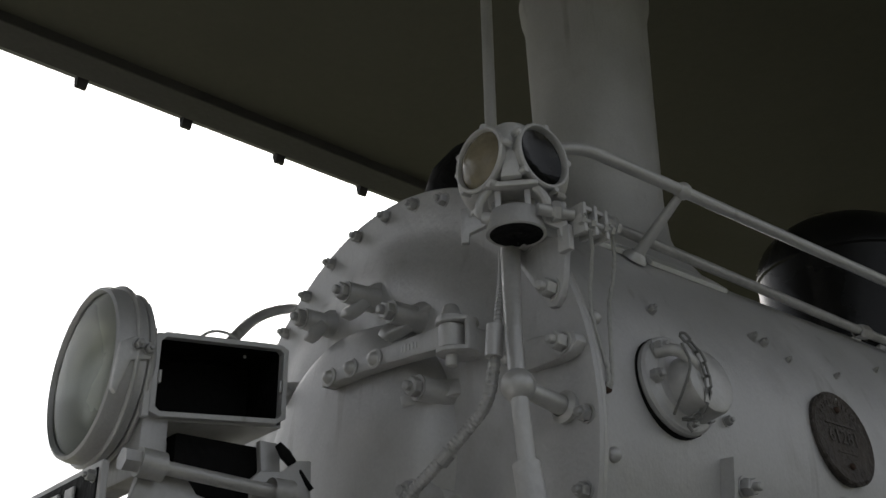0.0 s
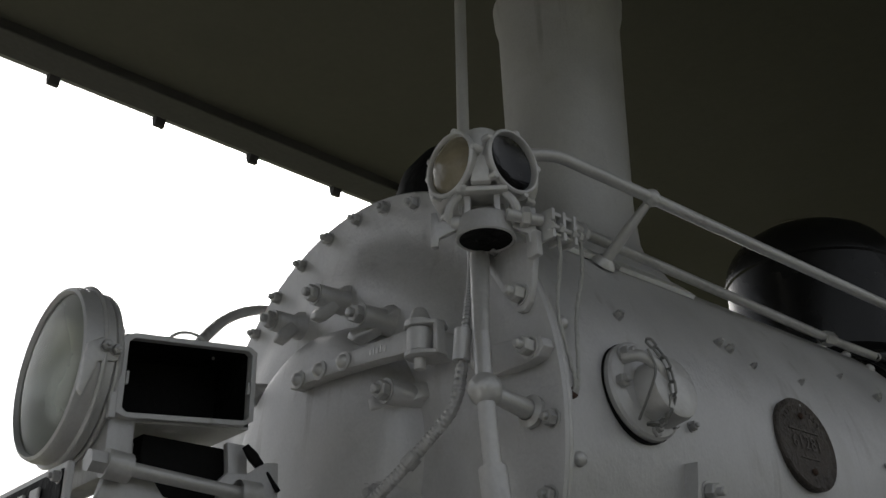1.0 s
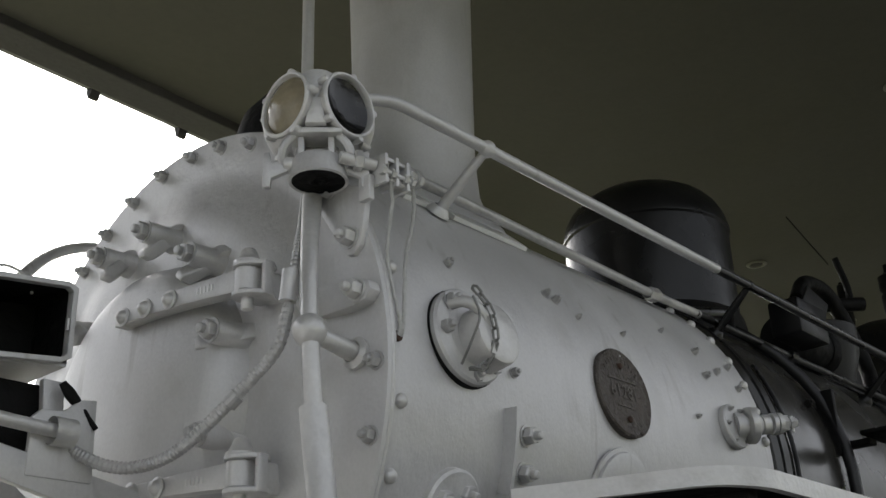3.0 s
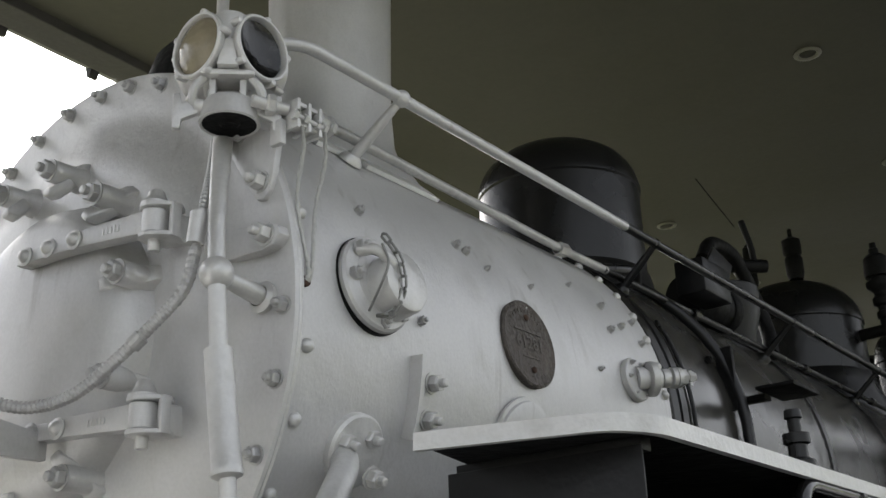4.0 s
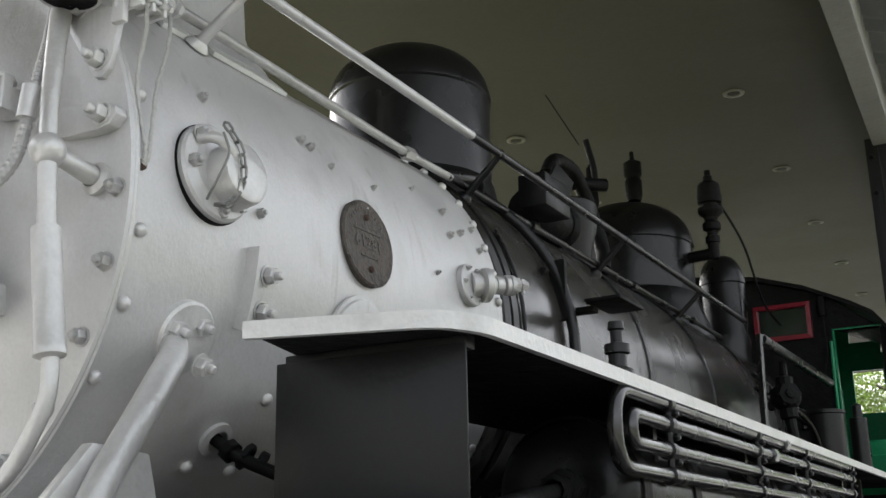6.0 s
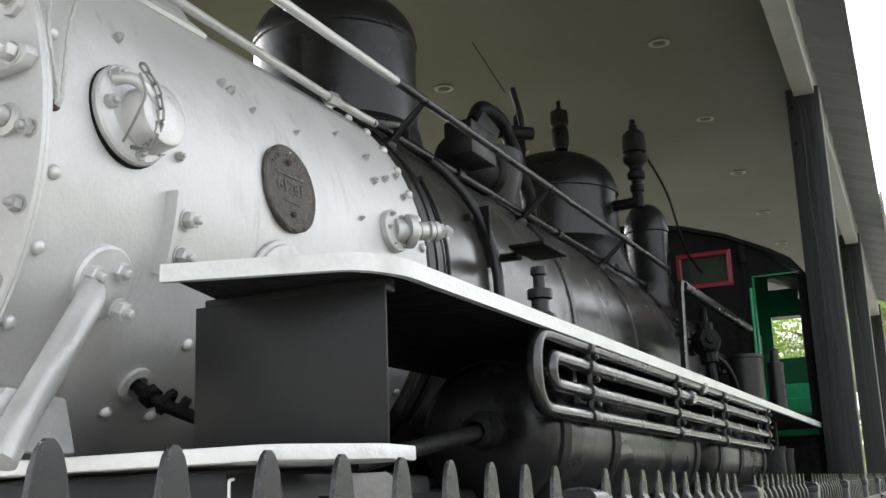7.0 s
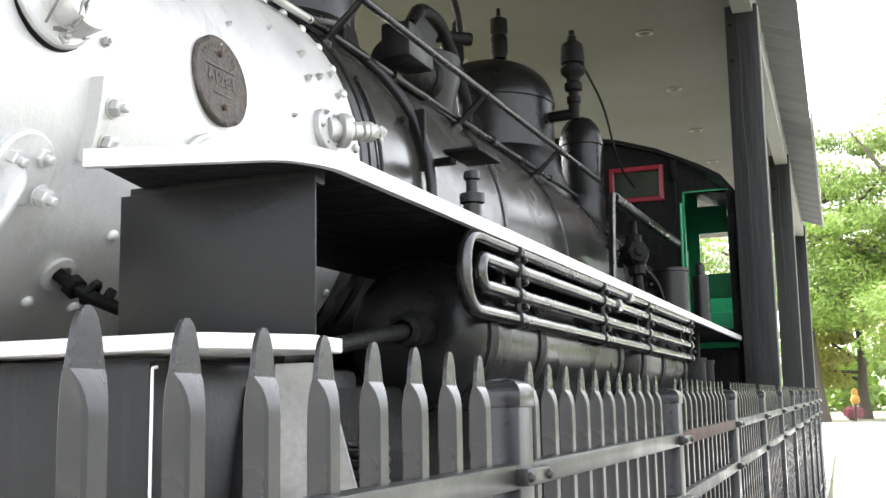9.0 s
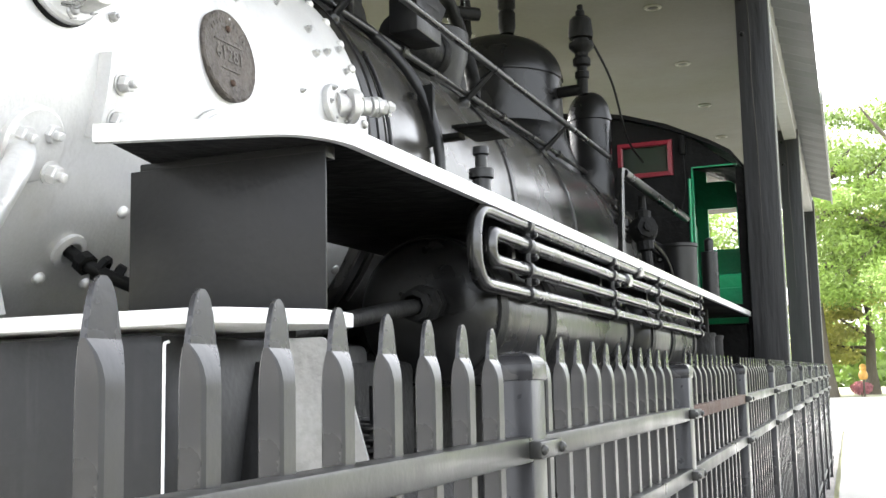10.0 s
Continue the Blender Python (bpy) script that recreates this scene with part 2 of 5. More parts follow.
STRAP_BOLT = finish("bolt", lathe(B(), [(0.024, 0), (0.024, 0.003), (0.017, 0.005), (0.015, 0.010), (0.011, 0.016), (0.004, 0.019), (0, 0.0195)], n=18), SILVER_LIGHT, 40)
BLACK_BOLT = finish("bolt", hex_bolt(0.013, 0.016, 0.006), MATT_BLACK, 30)

ZC, R = 2.15, 0.75  # the boiler's axis and radius


def on_shell(y, z, r=R):
    """A place on the right side of the boiler, and the way out."""
    x = math.sqrt(max(0.0, r * r - (z - ZC) ** 2))
    return Vector((x, y, z)), Vector((x, 0, z - ZC)).normalized()

# ---- the setting: ground, shelter ----


def ground_z(y):
    return 0.011 * max(0.0, y - 1.0) if y < 70 else 0.011 * 69


def strip(bm, x0, x1, ys, lift, slope=0.0):
    prev = None
    for y in ys:
        z = ground_z(y) + lift
        row = [bm.verts.new((x0 + slope * y, y, z)), bm.verts.new((x1 + slope * y, y, z))]
        if prev:
            bm.faces.new((prev[0], prev[1], row[1], row[0]))
        prev = row
    return bm


tagged(part("ground", strip(B(), -600, 600, [-300, -50, -10, 1, 6, 14, 30, 50, 70, 200, 900], -0.02), GRASS), "short worn grass of a park", "ground", kind="structure")
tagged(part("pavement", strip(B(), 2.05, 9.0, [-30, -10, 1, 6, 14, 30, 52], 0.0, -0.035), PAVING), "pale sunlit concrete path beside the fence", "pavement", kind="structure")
# unseen pale ground, added to throw light up at the engine's front
tagged(part("bounce_ground", strip(B(), -9.0, 2.04, [-30, -10, -1.4], 0.004, -0.035), YARD), "unseen pale ground added before the engine to bounce light onto its front", "pavement", kind="structure")
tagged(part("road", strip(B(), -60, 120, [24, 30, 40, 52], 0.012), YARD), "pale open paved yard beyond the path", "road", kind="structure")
tagged(part("gravel_bed", strip(B(), -3.0, 2.0, [-1.4, 1, 6, 14, 24], 0.006, -0.035), GRAVEL), "grey track ballast under the shelter", "gravel", kind="structure")

# the shelter stands two degrees off the engine's line
SKEW = -0.037
shelter_turn = pose(0, 0, 0, 0, 0, 2.12)
CEIL = 4.35


def turned(ob):
    ob.matrix_basis = shelter_turn
    return ob


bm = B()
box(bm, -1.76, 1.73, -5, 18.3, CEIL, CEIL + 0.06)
turned(tagged(part("ceiling", bm, CEILING, smooth=0), "olive cream boarded ceiling with recessed lamps, shade put into its colour", "ceiling", kind="structure"))
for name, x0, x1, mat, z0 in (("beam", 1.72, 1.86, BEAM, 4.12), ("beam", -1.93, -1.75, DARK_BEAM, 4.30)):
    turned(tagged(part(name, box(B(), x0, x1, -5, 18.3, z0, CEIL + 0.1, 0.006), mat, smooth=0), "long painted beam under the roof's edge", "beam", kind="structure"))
bm = B()
for s in (-1, 1):
    # ribbed roof sheet with its standing ribs, past the beam on each side
    edge = 2.155 if s > 0 else -2.0
    inner = 0.0
    prev = None
    y = -5.0
    while y < 17.1:
        for dy, h in ((0.0, 0.055), (0.10, 0.04), (0.40, -0.035), (0.495, -0.075), (0.503, -0.075), (0.508, 0.055)):
            za, zb = 5.05 + h * 0.4, 4.30 + h if s > 0 else 4.385 + h * 0.25
            if s > 0:
                zb += 0.02
            row = [bm.verts.new((inner, y + dy, za)), bm.verts.new((edge, y + dy, zb))]
            row += [bm.verts.new((edge, y + dy, zb + 0.012)), bm.verts.new((inner, y + dy, za + 0.012))]
            if prev:
                for i in range(4):
                    j = (i + 1) % 4
                    bm.faces.new((prev[i], prev[j], row[j], row[i]))
            prev = row
        y += 0.515
roof = turned(tagged(part("roof", bm, ROOF, smooth=0), "ribbed galvanised metal roof with open eaves", "roof", kind="structure"))
part("fascia", box(B(), -2.0, -1.97, -5, 17.3, 4.335, 4.42), BEAM, roof)
part("gutter_board", box(B(), 2.157, 2.182, 10.3, 17.3, 4.22, 4.40), BEAM, roof)
bm = B()
for k in range(41):
    y = -4.405 + 0.524 * k
    slab(bm, [(-2.01, 4.34), (-1.955, 4.34), (-1.975, 4.285), (-1.995, 4.285)], "y", y, y + 0.05)
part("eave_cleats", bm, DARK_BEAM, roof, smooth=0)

column = thing("column", "square black-stained timber column with a drying crack", "column", "columns of the shelter", at=(0, 0, 0))
part("shaft", box(B(), -0.112, 0.112, -0.112, 0.112, 0.0, 4.12, 0.008), TIMBER, column)
bm = B()
tube(bm, [(-0.03, -0.1125, 4.05), (-0.022, -0.1125, 3.7), (-0.028, -0.1125, 3.4), (-0.012, -0.1125, 2.9), (-0.008, -0.1125, 2.3)], [0.002, 0.0035, 0.003, 0.0035, 0.001], 6)
part("crack", bm, HOLE, column)
# pale strip on the corner stands in for the column's lit side face
bm = B()
tube(bm, [(0.114, -0.106, 0.0), (0.114, -0.106, 4.1)], 0.007, 8)
part("lit_edge_strip", bm, BEAM, column)
bm = B()
for z in (3.72, 3.98):
    lathe(bm, [(0.018, 0), (0.018, 0.008), (0.01, 0.02), (0, 0.022)], (-0.075, -0.112, z), (0, -1, 0), 10)
part("bolt_heads", bm, MATT_BLACK, column)
column.matrix_basis = pose(1.545, 6.32, ground_z(6.3), 0, 0, 2.12)
for x, y in ((1.34, 11.6), (1.13, 17.4)):
    copy_thing(column, pose(x, y, ground_z(y), 0, 0, 2.12))
for x, y in ((1.94, -4.4),):
    copy_thing(column, pose(x, y, 0, 0, 0, 2.12))
for x, y in ((-1.6, -4.4), (-2.0, 6.3), (-2.2, 11.6), (-2.4, 17.4)):
    copy_thing(column, pose(x - 0.05, y, ground_z(y), 0, 0, 2.12))

# recessed ceiling lamps
lamp = thing("ceiling_lamp", "small round recessed lamp with a cream ring, unlit", "lamp", "recessed ceiling lamps")
part("ring", lathe(B(), [(0.070, 0.0), (0.072, -0.006), (0.052, -0.012), (0.040, 0.0)], n=28), FIXTURE, lamp)
part("recess", lathe(B(), [(0.043, -0.002), (0.04, -0.004), (0, -0.004)], n=24), HOLE, lamp)
first = True
for y in (-1.4, 0.27, 1.95, 3.63, 5.31, 6.99, 8.67, 10.35, 12.0):
    for x in (0.84 + 0.13, -0.80 + 0.17):
        m = pose(x + SKEW * y, y, CEIL - 0.002)
        if first:
            lamp.matrix_basis = m
            first = False
        else:
            copy_thing(lamp, m)

# ---- the fence ----


def picket_mesh():
    """A square tube with shoulders pressed into a flat, rounded blade."""
    bm = B()
    h = 1.43
    w = 0.0125
    levels = [(0.06, w, w), (h - 0.076, w, w), (h - 0.069, w * 1.0, w * 0.97), (h - 0.060, w * 1.08, w * 0.86), (h - 0.052, w * 1.2, w * 0.66), (h - 0.046, w * 1.36, w * 0.42), (h - 0.042, w * 1.44, 0.0028),
              (h - 0.018, w * 1.08, 0.0026), (h - 0.008, w * 0.82, 0.0024), (h - 0.003, w * 0.55, 0.0022), (h, w * 0.24, 0.0020)]
    rings = []
    for z, a, b in levels:
        c = min(a, b) * 0.22
        rings.append([bm.verts.new((px, py, z)) for px, py in ((-b + c, -a), (b - c, -a), (b, -a + c), (b, a - c), (b - c, a), (-b + c, a), (-b, a - c), (-b, -a + c))])
    for p, q in zip(rings, rings[1:]):
        for i in range(8):
            bm.faces.new((p[i], p[(i + 1) % 8], q[(i + 1) % 8], q[i]))
    bm.faces.new(rings[-1])
    bm.faces.new(rings[0][::-1])
    return finish("picket", bm, FENCE, 24)


PICKET = picket_mesh()


def post_mesh():
    bm = box(B(), -0.032, 0.032, -0.032, 0.032, 0, 1.365, 0.004)
    box(bm, -0.0345, 0.0345, -0.0345, 0.0345, 1.360, 1.384, 0.002)
    prev = None
    for k in range(7):
        a = math.pi / 2 * k / 7
        w, h = 0.0335 * math.cos(a), 1.382 + 0.020 * math.sin(a)
        ring = [bm.verts.new((x, y, h)) for x, y in ((-w, -w), (w, -w), (w, w), (-w, w))]
        if prev:
            for i in range(4):
                bm.faces.new((prev[i], prev[(i + 1) % 4], ring[(i + 1) % 4], ring[i]))
        prev = ring
    bm.faces.new(prev)
    return finish("post", bm, FENCE, 30)


def fence_x(y):
    return 1.815 - 0.026 * y


post = post_mesh()
POSTS = [-3.02, -1.47 - 0.02, 0.02, 1.50, 2.98, 4.46, 5.94, 7.42, 8.9, 10.38, 11.86, 13.34, 14.82]
RAILS = (1.264, 1.104, 0.22)
for a, b in zip(POSTS, POSTS[1:]):
    far = a > 6
    panel = thing("fence_panel", "black steel fence panel with flattened spear pickets" if not a == 1.50 else "black steel fence panel with a reddish worn top rail", "fence", "fence panels", at=(fence_x(a), a, ground_z(a)))
    dx, dz = fence_x(b) - fence_x(a), ground_z(b) - ground_z(a)
    me = new("post", post)
    me.parent = panel
    for i, z in enumerate(RAILS):
        bm = B()
        box(bm, -0.017, 0.017, 0.03, b - a - 0.03, z - 0.0175, z + 0.0175, 0.003)
        for v in bm.verts:
            v.co.x += dx * v.co.y / (b - a) + (0.014 if i < 2 else 0)
            v.co.z += dz * v.co.y / (b - a)
        part("rail", bm, RUST if a == 1.50 and i == 0 else FENCE_RAIL, panel, smooth=30)
    for z in RAILS[:2]:
        bm = box(B(), 0.026, 0.05, -0.052, 0.052, z - 0.012, z + 0.012, 0.003)
        ball(bm, (0.05, 0.044, z), 0.008, u=8, v=6)
        ball(bm, (0.05, -0.044, z), 0.008, u=8, v=6)
        part("clamp", bm, FENCE_RAIL, panel)
    n = 11
    for k in range(n):
        y = 0.13 + 0.1163 * k if a > -0.1 else (b - a) - 0.114 - 0.1163 * (n - 1 - k)
        piece("picket", PICKET, pose(dx * y / (b - a), y, dz * y / (b - a), 0, 0, 0), panel)

# ---- the locomotive ----
loco = thing("steam_locomotive", "old steam locomotive with silver smokebox and black boiler, on display", "locomotive")

# smokebox, with its front plate and door
bm = B()
lathe(bm, [(0.0, 1.72), (0.70, 1.72), (R, 1.715), (R, 0.024), (R + 0.012, 0.02), (R + 0.012, 0.004), (R + 0.008, -0.002), (R - 0.01, -0.005), (0.66, -0.005), (0.64, -0.007), (0.61, -0.014), (0.56, -0.034), (0.52, -0.048), (0.48, -0.056), (0.42, -0.060), (0.36, -0.062)], (0, 0, ZC), (0, 1, 0), 128)
smokebox = part("smokebox", bm, SILVER, loco, "smokebox shell and front in dull silver paint", smooth=30)
bm = B()
lathe(bm, [(0.384, -0.055), (0.382, -0.064), (0.374, -0.078), (0.366, -0.098), (0.354, -0.116), (0.336, -0.132), (0.31, -0.143), (0.27, -0.152), (0.18, -0.168), (0.0, -0.178)], (0, 0, ZC), (0, 1, 0), 96)
door = part("smokebox_door", bm, SILVER, loco, "domed round smokebox door in silver paint", smooth=40)
bm = B()
tube(bm, [((R + 0.011) * math.cos(a), 0.012, ZC + (R + 0.011) * math.sin(a)) for a in (2 * math.pi * k / 96 for k in range(97))], 0.005, 6, False)
part("rim_bead", bm, SILVER_LIGHT, smokebox)

# bolts round the front ring and rivets just behind the rim
for deg in (-38, -25.5, -13.2, -1, 67.3, 77.7, 87.8, 98.5, 109.5, 120.6, 131.5, 143, 155, 167, 179, -169, -157, -145, -133, -121, -109, -97, -85, -73, -61, -49):
    a = radians(deg)
    piece("bolt", BOLT, facing((0.727 * math.cos(a), -0.004, ZC + 0.727 * math.sin(a)), (0, -1, 0), deg * 3), smokebox)
for z in (2.361, 2.057, 1.908, 1.765, 2.58, 2.72):
    p, n = on_shell(0.045, z)
    piece("rivet", RIVET, facing(p, n), smokebox)

# door clamps: a dog that bridges from the ring to the door, a barrel and a nut on its stud
for cx, cz in ((-0.155, 2.60), (0.048, 2.607), (0.246, 2.485), (0.352, 2.266), (0.328, 2.036), (0.208, 1.834), (0.0, 1.76), (-0.33, 2.45), (-0.39, 2.2), (-0.34, 1.95)):
    m = Vector((cx, 0, cz))
    c = Vector((cx, 0, cz - 2.17)).normalized()
    t = Vector((-c.z, 0, c.x))
    bm = B()
    sides = []
    for h in (-0.017, 0.017):
        sides.append([bm.verts.new(m + c * u + t * (h * w) + Vector((0, y, 0))) for u, y, w in ((0.044, -0.03, 1.3), (0.047, -0.055, 1.1), (0.040, -0.072, 1.2), (0.020, -0.092, 1.4), (-0.02, -0.118, 1.4), (-0.048, -0.148, 1.0), (-0.066, -0.150, 0.9), (-0.070, -0.120, 1), (-0.045, -0.095, 1.2), (-0.01, -0.065, 1.4), (0.025, -0.04, 1.4))])
    for i in range(11):
        bm.faces.new((sides[0][i], sides[0][(i + 1) % 11], sides[1][(i + 1) % 11], sides[1][i]))
    bm.faces.new(sides[0][::-1])
    bm.faces.new(sides[1])
    bmesh.ops.recalc_face_normals(bm, faces=bm.faces[:])
    bmesh.ops.bevel(bm, geom=bm.edges[:], offset=0.005, segments=2, profile=0.5, affect="EDGES")
    lathe(bm, [(0.036, -0.05), (0.034, -0.07), (0.030, -0.09), (0.029, -0.142), (0.024, -0.148), (0, -0.148)], m, (0, 1, 0), 20)
    clamp = part("clamp", bm, SILVER, door, smooth=45)
    piece("bolt", CLAMP_NUT, facing(m + Vector((0, -0.147, 0)), (0, -1, 0), cx * 400), clamp)

# door hinges: a strap bolted to the door, an eye, and a forked bracket with its pin
for z in (2.358, 1.928):
    bm = B()
    prev = None
    for x, y, w in ((0.035, -0.190, 0.016), (0.16, -0.186, 0.018), (0.28, -0.172, 0.021), (0.37, -0.156, 0.024), (0.42, -0.146, 0.026), (0.452, -0.142, 0.026)):
        ring = [bm.verts.new((x, yy, zz)) for yy, zz in ((y - 0.012, z - w), (y - 0.012, z + w), (y + 0.026, z + w), (y + 0.026, z - w))]
        if prev:
            for k in range(4):
                bm.faces.new((prev[k], prev[(k + 1) % 4], ring[(k + 1) % 4], ring[k]))
        else:
            bm.faces.new(ring[::-1])
        prev = ring
    bm.faces.new(prev)
    bmesh.ops.bevel(bm, geom=bm.edges[:], offset=0.003, segments=2, profile=0.5, affect="EDGES")
    lathe(bm, [(0, -0.028), (0.028, -0.028), (0.030, -0.025), (0.030, 0.025), (0.028, 0.028), (0, 0.028)], (0.452, -0.130, z), (0, 0, 1), 24)
    hinge = part("hinge", bm, SILVER, door, smooth=30)
    for x, y in ((0.072, -0.2015), (0.158, -0.1985), (0.243, -0.189)):
        piece("bolt", STRAP_BOLT, facing((x, y, z), (0.06, -1, 0), 10), hinge)
    # worn cast lettering on the strap
    for k in range(5):
        part("worn_mark", box(B(), 0.325 + 0.011 * k, 0.331 + 0.011 * k, -0.1765 + 0.0018 * k, -0.170 + 0.0018 * k, z - 0.008, z + 0.006 + 0.003 * (k % 2)), SILVER_LIGHT, hinge, smooth=0)
    bm = B()
    for zz in (z - 0.040, z + 0.030):
        slab(bm, [(0.416, -0.128), (0.423, -0.152), (0.442, -0.166), (0.464, -0.166), (0.485, -0.152), (0.506, -0.125), (0.506, -0.100), (0.485, -0.075), (0.43, -0.075)], "z", zz, zz + 0.011, 0.003)
    slab(bm, [(0.494, z - 0.040), (0.494, z + 0.040), (0.508, z + 0.040), (0.508, z - 0.040)], "y", -0.128, -0.102, 0.004)
    box(bm, 0.425, 0.475, -0.098, -0.02, z - 0.034, z + 0.034, 0.008)
    mount = part("hinge_bracket", bm, SILVER, smokebox, smooth=30)
    part("pin_end", lathe(B(), [(0, -0.066), (0.0125, -0.066), (0.014, -0.063), (0.014, -0.040)], (0.452, -0.130, z), (0, 0, 1), 16), SILVER_LIGHT, mount)
    bm = lathe(B(), [(0.034, 0.040), (0.034, 0.046), (0.026, 0.051), (0.021, 0.062), (0.017, 0.074), (0.013, 0.078), (0, 0.079)], (0.452, -0.130, z), (0, 0, 1), 20)
    part("hinge_pin", bm, SILVER_LIGHT, mount)
arm = part("hinge_arm", slab(B(), [(0.50, 2.272), (0.50, 2.340), (0.62, 2.330), (0.70, 2.318), (0.736, 2.306), (0.742, 2.286), (0.725, 2.266), (0.69, 2.260), (0.60, 2.262)], "y", -0.036, -0.003, 0.004), SILVER, smokebox, smooth=30)
piece("bolt", BIG_BOLT, facing((0.702, -0.036, 2.292), (0, -1, 0), 20), arm)
piece("bolt", STRAP_BOLT, facing((0.535, -0.036, 2.305), (0, -1, 0), 20), arm)

# triangular plate under the marker lamp
bm = B()
slab(bm, [(0.50, 2.64), (0.715, 2.535), (0.70, 2.44), (0.692, 2.405), (0.672, 2.388), (0.650, 2.392), (0.632, 2.415), (0.54, 2.56)], "y", -0.018, 0.0, 0.003)
tri = part("lamp_bracket_plate", bm, SILVER, smokebox, smooth=30)
piece("bolt", BIG_BOLT, facing((0.663, -0.018, 2.431), (0, -1, 0), 15), tri)
piece("bolt", BOLT, facing((0.594, -0.018, 2.567), (0, -1, 0), 15), tri)

# grab pole before the front, with its ball, arm and sleeve
bm = B()
tube(bm, [(0.525, -0.005, 2.640), (0.568, -0.048, 2.540), (0.622, -0.100, 2.41), (0.653, -0.128, 2.3), (0.667, -0.135, 2.187), (0.69, -0.14, 2.0)], [0.022, 0.023, 0.020, 0.019, 0.0185, 0.0185], 18)
pole = part("grab_pole", bm, SILVER_LIGHT, loco)
bm = ball(B(), (0.667, -0.135, 2.187), 0.036, u=24, v=16)
tube(bm, [(0.667, -0.135, 2.187), (0.671, -0.02, 2.166)], [0.0175, 0.022], 18)
lathe(bm, [(0.035, 0.0), (0.036, 0.012), (0.024, 0.02)], (0.672, -0.004, 2.163), (0, -1, 0.12), 20)
part("stanchion", bm, SILVER_LIGHT, pole)
bm = B()
tube(bm, [(0.6865, -0.14, 2.024), (0.6868, -0.14, 2.021), (0.732, -0.148, 1.785), (0.7325, -0.148, 1.782), (0.734, -0.148, 1.770), (0.735, -0.148, 1.764)], [0.024, 0.0285, 0.029, 0.031, 0.030, 0.019], 24)
part("sleeve", bm, SILVER_LIGHT, pole)
bm = B()
tube(bm, bend([(0.735, -0.148, 1.78), (0.742, -0.148, 1.69), (0.66, -0.15, 1.56), (0.55, -0.15, 1.5)], 0.06), 0.016, 12)
part("lower_pole", bm, SILVER_LIGHT, pole)

# flexible conduit from the headlight to the lamp
bm = B()
path = bend([(0.51, -0.02, 2.62), (0.566, -0.07, 2.50), (0.604, -0.125, 2.36), (0.605, -0.143, 2.24), (0.592, -0.15, 2.165), (0.49, -0.20, 2.055), (0.37, -0.25, 1.955), (0.24, -0.30, 1.95), (0.16, -0.38, 2.01), (0.14, -0.43, 2.05)], 0.12, 10)
dense = []
for p, q in zip(path, path[1:]):
    k = max(1, int((q - p).length / 0.0042))
    dense += [p.lerp(q, i / k) for i in range(k)]
n_up = sum(1 for p in dense if p.z > 2.26)
tube(bm, dense, [(0.0102 if i < n_up else 0.0142) * (1.0 if i % 2 else 0.86) for i in range(len(dense))], 12)
tube(bm, [(0.510, -0.190, 2.076), (0.492, -0.199, 2.057)], 0.0175, 14)
part("conduit", bm, SILVER_DARK, loco, "ribbed flexible silver conduit", smooth=25)
bm = B()
tube(bm, [(0.605, -0.143, 2.265), (0.609, -0.139, 2.335)], 0.019, 14)
part("conduit_clip", bm, SILVER, loco)

# marker lamp: a waisted body, four lens necks, and the cup and lugs that carry it
LC = Vector((0.600, -0.06, 2.735))
bm = lathe(B(), [(0.0, 0.088), (0.040, 0.086), (0.062, 0.078), (0.072, 0.062), (0.070, 0.03), (0.066, 0.0), (0.060, -0.03), (0.048, -0.055), (0.040, -0.075), (0.0, -0.075)], LC, (0, 0, 1), 32)
marker = part("marker_lamp", bm, SILVER_LIGHT, loco, "twin-lens marker lamp, silver with one dark broken lens")
for way, mat in ((Vector((0.0, -1, 0.0)), AMBER), (Vector((1, 0.03, 0.0)), DARK_LENS), (Vector((0.0, 1, 0)), DARK_LENS), (Vector((-1, 0, 0)), DARK_LENS)):
    way.normalize()
    o = LC + way * 0.060
    hollow = [(0.044, -0.03), (0.058, -0.004), (0.071, 0.020), (0.076, 0.030), (0.079, 0.034), (0.080, 0.042), (0.077, 0.046), (0.073, 0.046), (0.070, 0.042), (0.069, 0.030)]
    rim = part("lens_rim", lathe(B(), hollow, o, way, 40), SILVER_LIGHT, marker)
    if mat is AMBER:
        part("lens", lathe(B(), [(0.070, 0.034), (0.058, 0.045), (0.036, 0.054), (0.016, 0.058), (0, 0.059)], o, way, 36), AMBER, rim, "cloudy yellowed lens")
    else:
        part("lens", lathe(B(), [(0.0695, 0.030), (0.05, 0.022), (0.03, 0.018), (0, 0.016)], o, way, 36), DARK_LENS, rim, "dark cracked lens")
    side = way.cross(Vector((0, 0, 1))).normalized()
    up = side.cross(way)
    for k in range(5):
        a = 2 * math.pi * k / 5 + 0.5
        c = o + way * 0.022 + (side * math.cos(a) + up * math.sin(a)) * 0.081
        bm = lathe(B(), [(0.0, -0.006), (0.008, -0.004), (0.009, 0.006), (0.0095, 0.016), (0.007, 0.022), (0, 0.024)], c, way, 10)
        part("screw", bm, SILVER_LIGHT, rim)
bm = lathe(B(), [(0.0, 0.125), (0.05, 0.118), (0.08, 0.10), (0.092, 0.07), (0.092, 0.05)], LC + Vector((-0.02, 0.05, 0.0)), (0, 0, 1), 28)
part("vent_cap", bm, MATT_BLACK, marker)
# foot plate, lugs and hollow cup below, turned to face between the two lenses
FACE = Matrix.Translation((LC.x, LC.y, 0)) @ pose(0, 0, 0, 0, 0, 45)


def faced(bm):
    bm.transform(FACE)
    return bm


